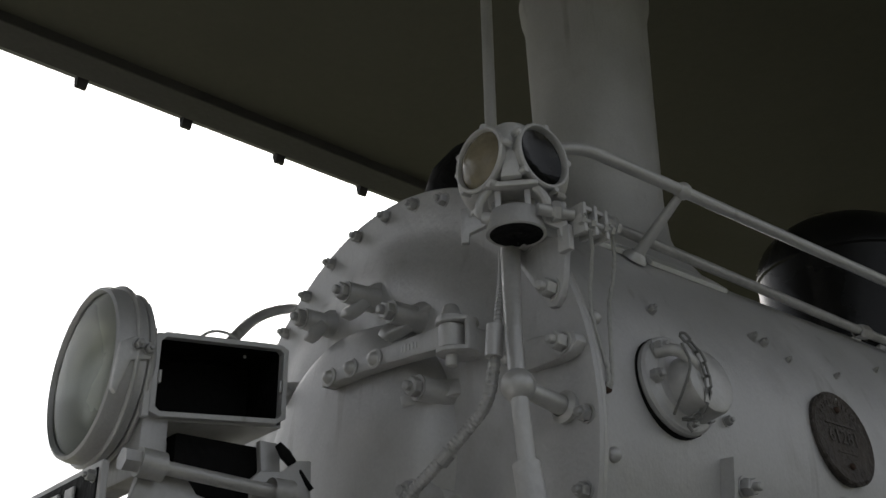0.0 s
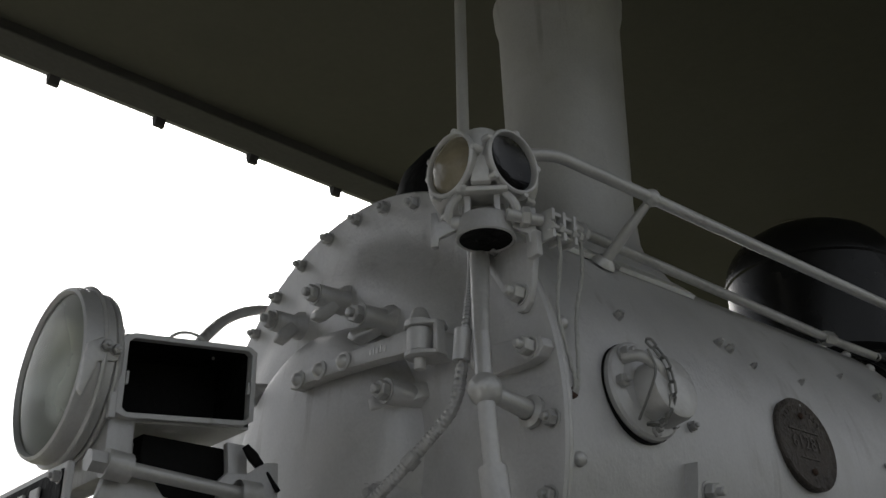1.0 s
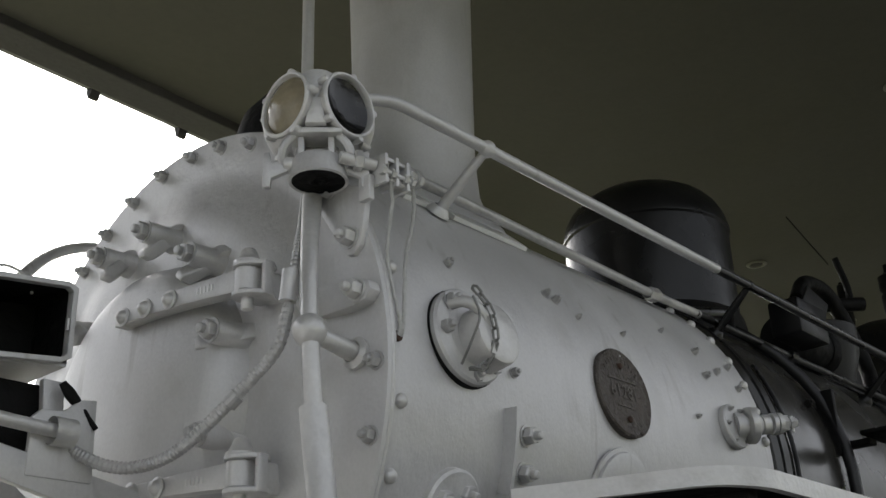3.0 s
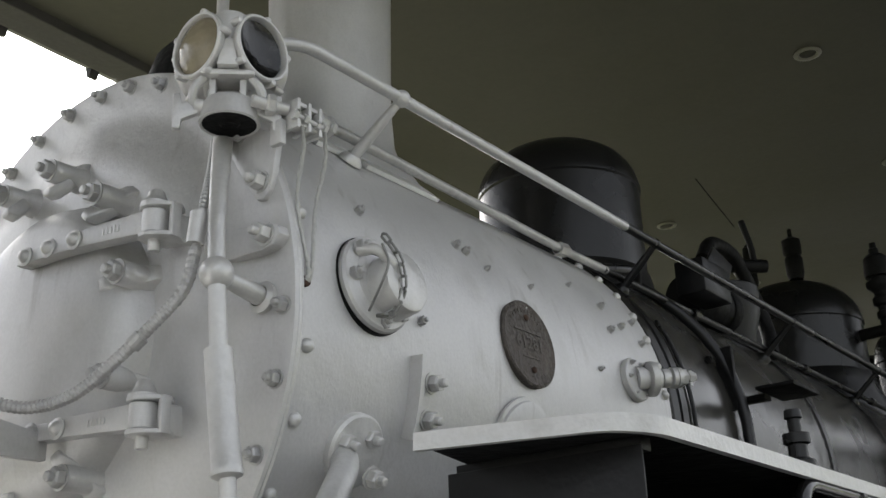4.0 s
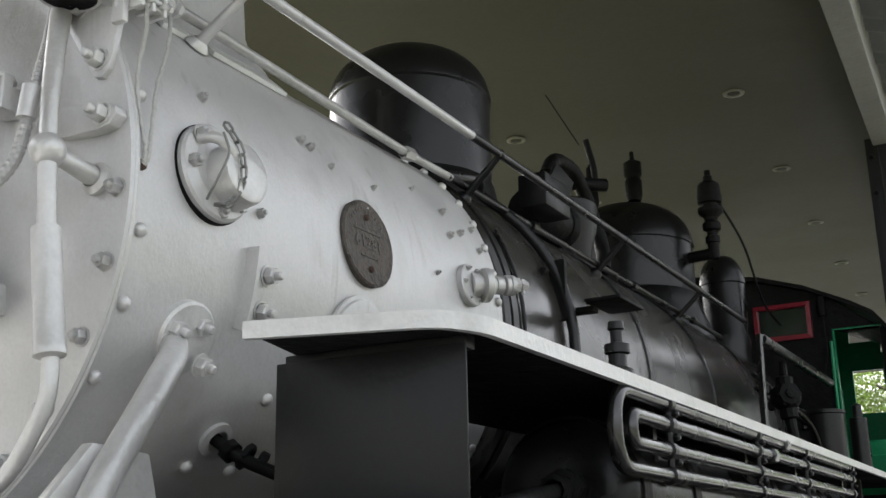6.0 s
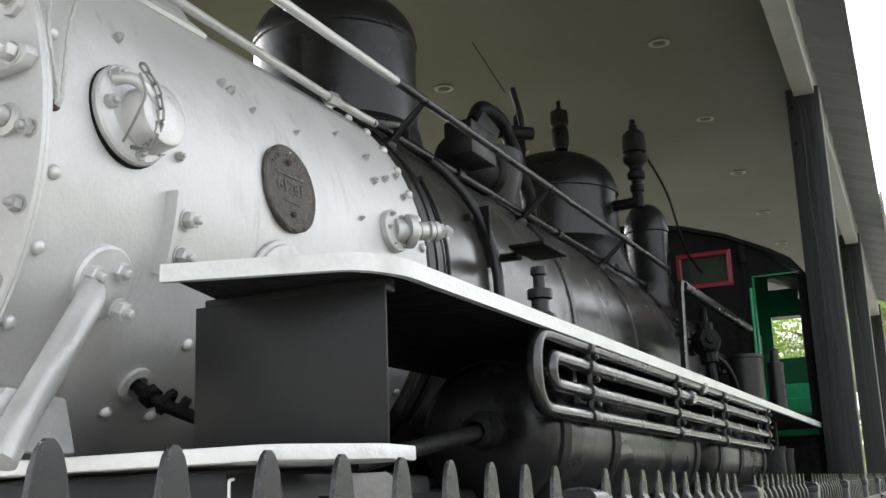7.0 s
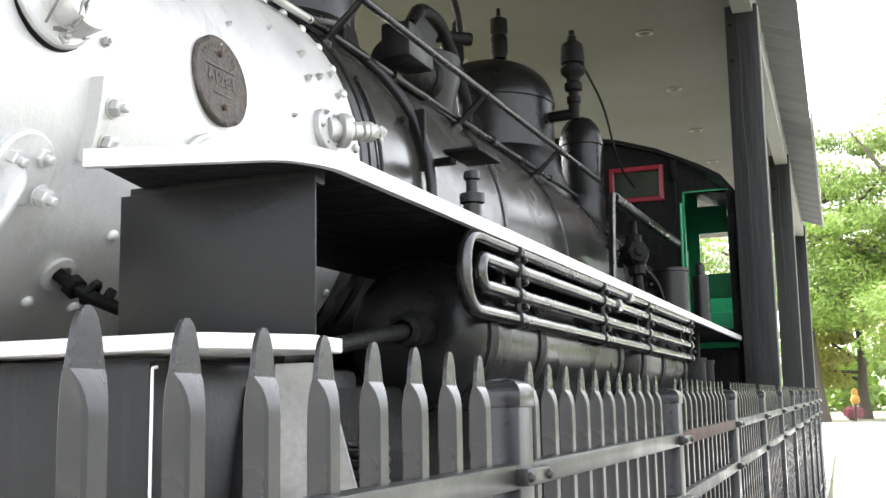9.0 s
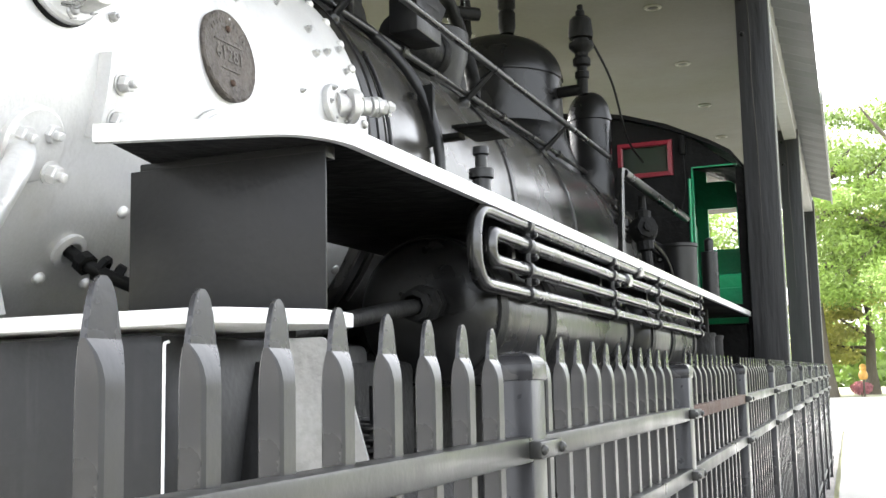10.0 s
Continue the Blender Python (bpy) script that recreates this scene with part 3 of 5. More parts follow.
part("neck", faced(slab(B(), [(-0.024, 2.668), (0.024, 2.668), (0.018, 2.700), (0.013, 2.735), (-0.013, 2.735), (-0.018, 2.700)], "y", -0.108, -0.05, 0.004)), SILVER_LIGHT, marker, smooth=30)
bm = lathe(B(), [(0.024, -0.07), (0.034, -0.045), (0.040, -0.01), (0.043, 0.04), (0.045, 0.066), (0.040, 0.084), (0.026, 0.090), (0, 0.091)], (0, -0.048, 2.735), (0, 0, 1), 20)
part("spine", faced(bm), SILVER_LIGHT, marker)
part("foot_plate", faced(box(B(), -0.058, 0.058, -0.094, 0.02, 2.652, 2.666, 0.004)), SILVER_LIGHT, marker, smooth=30)
yoke = part("yoke", faced(box(B(), -0.05, 0.05, -0.025, 0.02, 2.585, 2.654, 0.006)), SILVER, marker, smooth=30)
for dx in (-0.036, 0.030):
    part("yoke_rib", faced(box(B(), dx - 0.004, dx + 0.010, -0.075, -0.026, 2.598, 2.651, 0.002)), SILVER, yoke, smooth=30)
for s in (-1, 1):
    part("yoke_arm", faced(tube(B(), bend([(s * 0.05, -0.07, 2.655), (s * 0.072, -0.07, 2.632), (s * 0.078, -0.06, 2.60), (s * 0.06, -0.05, 2.585)], 0.02), 0.0105, 10)), SILVER, yoke)
bm = lathe(B(), [(0.03, 0.056), (0.055, 0.052), (0.062, 0.042), (0.064, 0.02), (0.066, 0.008), (0.068, 0.0), (0.064, -0.003), (0.059, 0.0), (0.054, 0.012), (0.0, 0.016)], (0.004, -0.040, 2.556), (0, 0, 1), 36)
base = part("base", faced(bm), SILVER, marker)
bm = lathe(B(), [(0.0615, -0.001), (0.05, 0.003), (0.024, 0.003), (0.018, -0.002), (0.011, -0.002), (0.008, 0.003), (0, 0.003)], (0.004, -0.040, 2.556), (0, 0, 1), 28)
part("socket", faced(bm), MATT_BLACK, base, "black hollow underside")
for s in (-1, 1):
    bm = slab(B(), [(s * 0.056, 2.602), (s * 0.062, 2.572), (s * 0.098, 2.556), (s * 0.100, 2.534), (s * 0.117, 2.534), (s * 0.117, 2.618), (s * 0.103, 2.620), (s * 0.098, 2.596)], "y", -0.062, -0.046, 0.002)
    part("ear", faced(bm), SILVER, marker, smooth=30)
    bm = lathe(B(), [(0.0, 0.0), (0.017, 0.0), (0.019, 0.004), (0.019, 0.020), (0.012, 0.024), (0.012, 0.040), (0.0, 0.041)], (s * 0.050, -0.05, 2.592), (s, 0, 0), 14)
    part("trunnion", faced(bm), SILVER_LIGHT, marker)

# junction fitting beside it: a slotted clamp block with its union and two hanging wires
bm = B()
tube(bm, [(0.70, -0.085, 2.592), (0.735, -0.01, 2.585)], 0.014, 14)
lathe(bm, [(0.018, 0), (0.024, 0.004), (0.024, 0.018), (0.018, 0.022)], (0.712, -0.055, 2.59), (0.5, 0.87, 0), 6)
joint = tagged(part("junction_fitting", bm, SILVER_LIGHT, loco, smooth=30), "slotted silver clamp block with a pipe union")
for y in (-0.012, 0.022, 0.056):
    part("clamp_plate", box(B(), 0.716, 0.768, y, y + 0.010, 2.535, 2.606, 0.002), SILVER_LIGHT, joint, smooth=30)
for z in (2.545, 2.592):
    part("clamp_bar", box(B(), 0.724, 0.762, -0.010, 0.060, z, z + 0.010, 0.002), SILVER_LIGHT, joint, smooth=30)
bm = tube(B(), [(0.766, -0.02, 2.560), (0.766, 0.07, 2.560)], 0.006, 10)
for y in (-0.02, 0.01, 0.05, 0.072):
    lathe(bm, [(0.0, -0.005), (0.012, -0.005), (0.012, 0.005), (0.0, 0.005)], (0.766, y, 2.560), (0, 1, 0), 6)
part("clamp_screw", bm, SILVER_LIGHT, joint, smooth=30)
part("lug", box(B(), 0.700, 0.735, -0.03, -0.012, 2.50, 2.56, 0.004), SILVER, joint, smooth=30)
part("pipe_end", tube(B(), [(0.735, 0.06, 2.585), (0.665, 0.15, 2.640)], 0.0125, 12), SILVER, joint)
# hexagonal union where the pipe leaves
part("union", lathe(B(), [(0.014, -0.03), (0.024, -0.026), (0.024, 0.0), (0.020, 0.002), (0.020, 0.018), (0.027, 0.020), (0.027, 0.036), (0.014, 0.040)], (0.668, 0.165, 2.645), (-0.25, 0.95, 0.12), 8), SILVER_DARK, joint, smooth=30)
for pts in ([(0.770, -0.012, 2.575), (0.745, 0.035, 2.52), (0.724, 0.036, 2.43), (0.735, 0.022, 2.36), (0.749, 0.026, 2.29), (0.758, 0.035, 2.23), (0.762, 0.030, 2.20), (0.758, 0.026, 2.192)],
            [(0.768, 0.068, 2.575), (0.748, 0.10, 2.52), (0.738, 0.098, 2.46), (0.736, 0.080, 2.40), (0.749, 0.060, 2.31), (0.760, 0.046, 2.24), (0.762, 0.038, 2.20), (0.758, 0.032, 2.19)]):
    line = bend(pts, 0.04, 8)
    bm = tube(B(), [p + Vector((0, 0.0012 * math.sin(i * 1.3), 0)) for i, p in enumerate(line)], 0.0046, 8)
    part("wire", bm, WIRE, loco, "loose old grey lamp wire")
bm = lathe(B(), [(0.012, 0), (0.012, 0.008), (0.006, 0.012), (0, 0.012)], on_shell(0.032, 2.192)[0], on_shell(0.032, 2.192)[1], 12)
part("wire_gland", bm, RUST, smokebox)

# handrail along the right side, silver in front and black behind
RX, RZ = 0.712, 2.798
bm = B()
tube(bm, bend([(0.665, 0.0, 2.79), (0.69, 0.09, 2.815), (RX, 0.36, RZ), (RX, 1.60, RZ)], 0.12, 8), 0.0155, 14)
rail = part("handrail", bm, SILVER, loco)
bm = tube(B(), [(RX, 1.60, RZ), (RX, 3.0, RZ), (RX, 5.25, RZ)], 0.0155, 14)
part("handrail", bm, BLACK, loco, "black painted handrail")
for y in (0.417, 1.82, 3.11, 4.32):
    mat = SILVER_LIGHT if y < 1 else BLACK
    d = Vector((RX, 0, RZ - ZC)).normalized()
    foot = Vector((0, y, ZC)) + d * (R + 0.005)
    foot.y = y - 0.03 if y < 1 else y
    bm = ball(B(), (RX, y, RZ), 0.0235 if y < 1 else 0.019)
    tube(bm, [(RX, y, RZ), foot], [0.011, 0.0165], 12)
    lathe(bm, [(0.034, 0), (0.032, 0.008), (0.02, 0.022)], foot, (RX, 0, RZ - ZC), 18)
    part("rail_post", bm, mat, rail)
# lower conduit lying on the shell, with unions
a0 = radians(46.5)
c0 = (0.785 * math.cos(a0), 0.785 * math.sin(a0))
bm = tube(B(), bend([(0.60, 0.12, 2.68), (c0[0] + 0.02, 0.30, ZC + c0[1] + 0.01), (c0[0], 1.50, ZC + c0[1]), (c0[0] + 0.02, 1.72, ZC + c0[1] - 0.01)], 0.1), 0.0145, 12)
for y in (0.14, 1.46):
    lathe(bm, [(0.018, -0.03), (0.024, -0.026), (0.024, 0.026), (0.018, 0.03)], (c0[0] + (0.075 if y < 1 else 0), y, ZC + c0[1] - (0.05 if y < 1 else 0)), (-0.3 if y < 1 else 0, 1, 0.1), 6)
part("air_pipe", bm, SILVER_DARK, loco)
bm = tube(B(), bend([(c0[0] + 0.02, 1.70, ZC + c0[1] - 0.01), (c0[0] + 0.03, 1.95, ZC + c0[1] - 0.02), (c0[0] + 0.035, 5.2, ZC + c0[1] - 0.02)], 0.1), 0.013, 12)
for y in (2.4, 3.6, 4.6):
    lathe(bm, [(0.016, -0.025), (0.021, -0.022), (0.021, 0.022), (0.016, 0.025)], (c0[0] + 0.035, y, ZC + c0[1] - 0.02), (0, 1, 0), 8)
part("air_pipe", bm, BLACK, loco, "black air pipe along the boiler")
# white liner pieces under the chimney foot
for y0, y1 in ((0.28, 0.40), (0.47, 0.78)):
    bm = B()
    prev = None
    for k in range(7):
        a = radians(44 + 12 * k / 6)
        ring = [bm.verts.new((r * math.cos(a), y, ZC + r * math.sin(a))) for y, r in ((y0, R + 0.002), (y1, R + 0.002), (y1, R + 0.014), (y0, R + 0.014))]
        if prev:
            for i in range(4):
                bm.faces.new((prev[i], prev[(i + 1) % 4], ring[(i + 1) % 4], ring[i]))
        else:
            bm.faces.new(ring[::-1])
        prev = ring
    bm.faces.new(prev)
    part("saddle_liner", bm, WHITE, smokebox)

# studs and bolts on the smokebox side
for y, z, me in ((0.268, 2.442, STUD), (0.422, 2.192, STUD), (0.668, 2.473, STUD), (0.706, 2.464, STUD), (0.784, 2.432, SMALL_STUD), (0.998, 2.433, SMALL_STUD), (1.285, 2.522, SMALL_STUD),
                 (1.442, 2.484, STUD), (1.426, 2.396, STUD), (1.519, 2.428, STUD), (1.632, 2.470, STUD), (1.625, 2.39, STUD), (1.28, 2.237, SMALL_STUD), (0.464, 2.050, BIG_BOLT), (0.462, 1.966, BIG_BOLT), (0.9, 2.335, SMALL_STUD)):
    p, n = on_shell(y, z)
    piece("bolt", me, facing(p, n, 17 * y * 40), smokebox)
for k in range(26):
    a = radians(-40 + 7.6 * k)
    piece("rivet", RIVET, facing((R * math.cos(a), 1.685, ZC + R * math.sin(a)), (math.cos(a), 0, math.sin(a))), smokebox)

# round cover with a chained cap
p, n = on_shell(0.252, 2.238)
cover = part("hand_hole_cover", lathe(B(), [(0.115, -0.03), (0.115, 0.016), (0.109, 0.022), (0.085, 0.026), (0.08, 0.03), (0, 0.03)], p, n, 40), SILVER, smokebox, "round hand-hole cover with a chained screw cap")
q = p + n * 0.028 + Vector((0, 0.02, -0.012))
part("cap", lathe(B(), [(0.076, 0.0), (0.074, 0.046), (0.070, 0.056), (0.062, 0.060), (0, 0.062)], q + Vector((0, 0.006, 0)), n, 36), SILVER_LIGHT, cover)
part("gasket", lathe(B(), [(0.1165, -0.02), (0.1175, 0.002), (0.1165, 0.006)], p, n, 40), MATT_BLACK, cover)
bm = B()
tube(bm, bend([p + n * 0.02 + Vector((0, -0.065, 0.06)), p + n * 0.06 + Vector((0, -0.055, 0.055)), p + n * 0.082 + Vector((0, -0.03, 0.03)), p + n * 0.075 + Vector((0, 0.0, -0.005))], 0.04), 0.0135, 14)
part("handle", bm, SILVER_LIGHT, cover)
for dy, dz in ((-0.085, 0.0), (0.005, -0.095), (0.07, -0.065), (-0.06, 0.07)):
    piece("bolt", BOLT, facing(p + n * 0.018 + Vector((0, dy, dz)), n, 20), cover)
bm = B()
path = bend([p + n * 0.075 + Vector((0, -0.044, 0.085)), p + n * 0.098 + Vector((0, -0.012, 0.03)), p + n * 0.10 + Vector((0, 0.0, -0.05)), p + n * 0.07 + Vector((0, -0.02, -0.105)), p + n * 0.035 + Vector((0, -0.05, -0.085))], 0.04, 8)
dense = []
for a, b in zip(path, path[1:]):
    k = max(1, int((b - a).length / 0.005))
    dense += [a.lerp(b, i / k) for i in range(k)]
for i in range(0, len(dense) - 4, 4):
    a, b = dense[i], dense[i + 4]
    d = (b - a).normalized()
    s = d.cross(n).normalized() if (i // 4) % 2 else n
    loop = [a - d * 0.002, a + s * 0.0072 + d * 0.003, b + s * 0.0072 - d * 0.003, b + d * 0.002, b - s * 0.0072 - d * 0.003, a - s * 0.0072 + d * 0.003, a - d * 0.002]
    tube(bm, loop, 0.0033, 6, False)
part("chain", bm, CHAIN, cover)
bm = tube(B(), bend([p + n * 0.085 + Vector((0, -0.06, 0.055)), p + n * 0.095 + Vector((0, -0.045, 0.01)), p + n * 0.08 + Vector((0, -0.06, -0.04)), p + n * 0.04 + Vector((0, -0.055, -0.085))], 0.05, 6), 0.003, 8)
part("tie_wire", bm, CHAIN, cover)

# builder's plate
p, n = on_shell(0.885, 2.23)
t = Vector((0, 1, 0))
up = n.cross(t)
if up.z < 0:
    up = -up
plate = part("builders_plate", lathe(B(), [(0.122, -0.01), (0.124, 0.008), (0.118, 0.012), (0.112, 0.009), (0.108, 0.008), (0, 0.008)], p, n, 48), BRONZE, smokebox, "round weathered bronze builder's plate with raised figures")
m3 = Matrix((t, up, n)).transposed().to_4x4()
cu = bpy.data.curves.new("figures", "FONT")
cu.body, cu.size, cu.extrude, cu.align_x, cu.align_y = "61281", 0.052, 0.0008, "CENTER", "CENTER"
tmp = bpy.data.objects.new("figures", cu)
scene.collection.objects.link(tmp)
bpy.context.view_layer.update()
me = bpy.data.meshes.new_from_object(tmp.evaluated_get(bpy.context.evaluated_depsgraph_get()))
bpy.data.objects.remove(tmp)
me.materials.append(BRONZE_RAISED)
piece("figures", me, Matrix.Translation(p + n * 0.010) @ m3, plate)
def worn_bar(c, d, w, r):
    part("worn_bar", tube(B(), [c - d * w, c + d * w], r, 5), BRONZE_RAISED, plate)


for k in range(11):
    a = radians(140 - 10 * k)
    d = t * math.cos(a) + up * math.sin(a)
    worn_bar(p + n * 0.0085 + d * 0.096, d, 0.006, 0.0022)
worn_bar(p + n * 0.0085 + up * 0.034, t, 0.066, 0.0028)
worn_bar(p + n * 0.0085 - up * 0.04, t, 0.04, 0.0022)
for s in (1, -1):
    piece("screw", finish("screw", rivet_head(0.009), RUST, 40), facing(p + n * 0.009 + up * 0.075 * s, n), plate)

# L-shaped bracket and oval washout flange above the running board
bm = B()
prev = None
for k in range(6):
    q, nn = on_shell(0.382, 1.915 + 0.037 * k)
    ring = [bm.verts.new(v) for v in (q, q + Vector((0, 0.012, 0)), q + nn * 0.036 + Vector((0, 0.012, 0)), q + nn * 0.036)]
    if prev:
        for i in range(4):
            bm.faces.new((prev[i], prev[(i + 1) % 4], ring[(i + 1) % 4], ring[i]))
    else:
        bm.faces.new(ring[::-1])
    prev = ring
bm.faces.new(prev)
part("angle_bracket", bm, SILVER, smokebox, smooth=0)
p, n = on_shell(0.854, 1.955)
part("washout_flange", lathe(B(), [(0.128, 0.0), (0.128, 0.008), (0.118, 0.010), (0.116, 0.018), (0.10, 0.024), (0.06, 0.026), (0.05, 0.034), (0, 0.036)], p, n, 40), SILVER, smokebox)
piece("bolt", STUD, facing(p + n * 0.02 + Vector((0, 0.0, 0.075)), n), smokebox)
p, n = on_shell(1.475, 2.235)
valve = part("blow_valve", lathe(B(), [(0.070, 0.0), (0.070, 0.018), (0.066, 0.022), (0.04, 0.024), (0.0, 0.024)], p, n, 32), SILVER, smokebox)
d = (n * 0.62 + Vector((0, 0.78, 0))).normalized()
part("collar", lathe(B(), [(0.0, 0.0), (0.042, 0.0), (0.038, 0.030), (0.030, 0.034), (0.030, 0.042), (0.0, 0.042)], p + n * 0.01, d, 24), SILVER, valve)
part("bonnet", lathe(B(), [(0, 0.04), (0.054, 0.042), (0.056, 0.046), (0.056, 0.062), (0.050, 0.068), (0.034, 0.072), (0.028, 0.085), (0, 0.086)], p + n * 0.01, d, 28), SILVER_LIGHT, valve)
bm = tube(B(), [p + n * 0.01 + d * 0.08, p + n * 0.01 + d * 0.205], 0.013, 14)
for k, (r, h, w) in enumerate(((0.030, 0.100, 0.012), (0.033, 0.128, 0.007), (0.033, 0.146, 0.007), (0.026, 0.164, 0.008), (0.018, 0.190, 0.008))):
    lathe(bm, [(r * 0.6, h - w - 0.003), (r, h - w), (r, h + w), (r * 0.6, h + w + 0.003)], p + n * 0.01, d, 18 if k < 3 else 6)
part("spout", bm, SILVER_LIGHT, valve)
bm = tube(B(), [p + n * 0.01 + d * 0.19 - Vector((0, 0, 0.028)), p + n * 0.01 + d * 0.19 + Vector((0, 0, 0.020))], 0.006, 8)
part("tap_handle", bm, SILVER_LIGHT, valve)
for k in range(6):
    a = k * math.pi / 3
    piece("bolt", SMALL_STUD, facing(p + n * 0.018 + Vector((0, 0.056 * math.cos(a), 0.056 * math.sin(a))), n), valve)

# brace from the smokebox side down to the deck
p, n = on_shell(0.235, 1.872)
brace = part("brace", lathe(B(), [(0.082, -0.01), (0.082, 0.014), (0.076, 0.02), (0.0, 0.022)], p, n, 32), SILVER_LIGHT, loco, "slanting silver brace rod with a bolted flange")
for dy, dz in ((-0.045, 0.015), (0.03, 0.035), (0.04, -0.05)):
    piece("bolt", BIG_BOLT, facing(p + n * 0.02 + Vector((0, dy, dz)), n, 12), brace)
bm = tube(B(), bend([(0.68, 0.222, 1.868), (0.745, 0.165, 1.822), (0.83, -0.015, 1.66), (0.86, -0.12, 1.545), (0.865, -0.16, 1.48)], 0.05), 0.030, 20)
part("rod", bm, SILVER_LIGHT, brace)
slabm = slab(B(), [(0.05, 1.50), (0.02, 1.60), (-0.12, 1.61), (-0.22, 1.50)], "x", 0.80, 0.83, 0.004)
part("foot", slabm, SILVER_LIGHT, brace, smooth=30)
# small stub pipe low on the shell
p, n = on_shell(0.48, 1.683)
bm = lathe(B(), [(0.045, 0), (0.045, 0.01), (0.028, 0.014)], p, n, 20)
part("pipe_flange", bm, SILVER, smokebox)
bm = tube(B(), bend([p, p + n * 0.08 + Vector((0, 0.02, 0)), p + n * 0.10 + Vector((0.04, 0.13, -0.03))], 0.05), 0.016, 12)
for k, (r, w) in enumerate(((0.028, 0.014), (0.034, 0.010), (0.026, 0.012))):
    lathe(bm, [(r * 0.7, -w), (r, -w + 0.003), (r, w - 0.003), (r * 0.7, w)], p + n * (0.05 + 0.012 * k) + Vector((0.010 * k, 0.012 + 0.034 * k, -0.004 * k)), n + Vector((0, 0.35 * k, 0)), 8)
part("drain_pipe", bm, MATT_BLACK, loco)
for y, z in ((0.448, 1.62), (0.586, 1.781), (0.60, 1.62), (0.12, 1.60)):
    q, nn = on_shell(y, z)
    piece("rivet", RIVET, facing(q, nn), smokebox)

# headlight on its bracket
HX, HZ = 0.0, 2.27
o = Vector((HX, -0.612, HZ))
head = part("headlight", lathe(B(), [(0.10, -0.072), (0.167, -0.077), (0.178, -0.086), (0.181, -0.10), (0.190, -0.108), (0.192, -0.155), (0.187, -0.171), (0.180, -0.174), (0.175, -0.162)], o, (0, 1, 0), 56), SILVER, loco, "large round electric headlight in a silver case")
part("reflector", lathe(B(), [(0.176, -0.145), (0.14, -0.11), (0.09, -0.085), (0, -0.08)], o, (0, 1, 0), 48), LENS, head)
pane = part("glass", lathe(B(), [(0.176, -0.164), (0.12, -0.176), (0, -0.182), (0, -0.178), (0.12, -0.172), (0.176, -0.160)], o, (0, 1, 0), 48), GLASS, head, "clear convex headlight glass")
pane.visible_shadow = False
bm = B()
for r in (0.184, 0.195):
    tube(bm, [o + Vector((r * math.cos(a), -0.095 if r < 0.19 else -0.13, r * math.sin(a))) for a in (2 * math.pi * k / 56 for k in range(57))], 0.006, 6, False)
part("band", bm, SILVER_LIGHT, head)
bm = B()
slab(bm, [(-0.79, 2.18), (-0.782, 2.28), (-0.75, 2.30), (-0.71, 2.29), (-0.715, 2.255), (-0.755, 2.245), (-0.78, 2.17)], "x", 0.182, 0.199, 0.004)
part("latch", bm, SILVER_LIGHT, head, smooth=30)
for y, z in ((-0.745, 2.28), (-0.722, 2.275)):
    piece("bolt", STUD, facing((0.199, y, z), (1, 0, 0), 10), head)
# case behind it, with an open window on each side
x1, y0, y1, z0, z1 = 0.168, -0.70, -0.375, 2.152, 2.368


def window_ring(a, b):
    """A flat frame whose opening has cut corners."""
    bm = B()
    k = 0.011
    ya, yb, za, zb = y0 + 0.018, y1 - 0.012, z0 + 0.014, z1 - 0.014
    inner = [(ya + k, za), (yb - k, za), (yb, za + k), (yb, zb - k), (yb - k, zb), (ya + k, zb), (ya, zb - k), (ya, za + k)]
    outer = [(ya + k, z0), (yb - k, z0), (y1, za), (y1, zb), (yb - k, z1), (ya + k, z1), (y0, zb), (y0, za)]
    rows = [[bm.verts.new((x, p, q)) for p, q in line] for x, line in ((a, outer), (b, outer), (b, inner), (a, inner))]
    for r, t in zip(rows, rows[1:] + rows[:1]):
        for i in range(8):
            bm.faces.new((r[i], r[(i + 1) % 8], t[(i + 1) % 8], t[i]))
    bmesh.ops.bevel(bm, geom=bm.edges[:], offset=0.0015, segments=1, affect="EDGES")
    return bm


bm = B()
box(bm, -x1 + 0.021, x1 - 0.021, y0 + 0.018, y1, z0 - 0.004, z0 + 0.012)
box(bm, -x1 + 0.021, x1 - 0.021, y0 + 0.018, y1, z1 - 0.012, z1 + 0.004)
box(bm, -x1 + 0.021, x1 - 0.021, y1 - 0.011, y1 - 0.001, z0 + 0.004, z1 - 0.004)


def leaning(bm):
    for v in bm.verts:
        v.co.z = 2.259 + (v.co.z - 2.26) * 0.86 + 0.12 * (v.co.y + 0.54)
    return bm


case = part("number_case", leaning(bm), SILVER, head, smooth=0)
for sx in (-1, 1):
    part("window_frame", leaning(window_ring(*sorted((sx * x1, sx * (x1 - 0.02))))), SILVER, case, smooth=0)
# black sheets added inside the case in place of its inner shadow
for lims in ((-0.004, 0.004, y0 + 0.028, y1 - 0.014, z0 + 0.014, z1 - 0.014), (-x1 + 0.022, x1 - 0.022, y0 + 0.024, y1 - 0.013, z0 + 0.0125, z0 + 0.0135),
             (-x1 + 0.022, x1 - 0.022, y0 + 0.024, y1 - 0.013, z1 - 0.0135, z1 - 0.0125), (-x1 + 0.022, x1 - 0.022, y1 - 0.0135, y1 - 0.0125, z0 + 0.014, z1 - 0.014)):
    part("shade_sheet", leaning(box(B(), *lims)), MATT_BLACK, case, smooth=0)
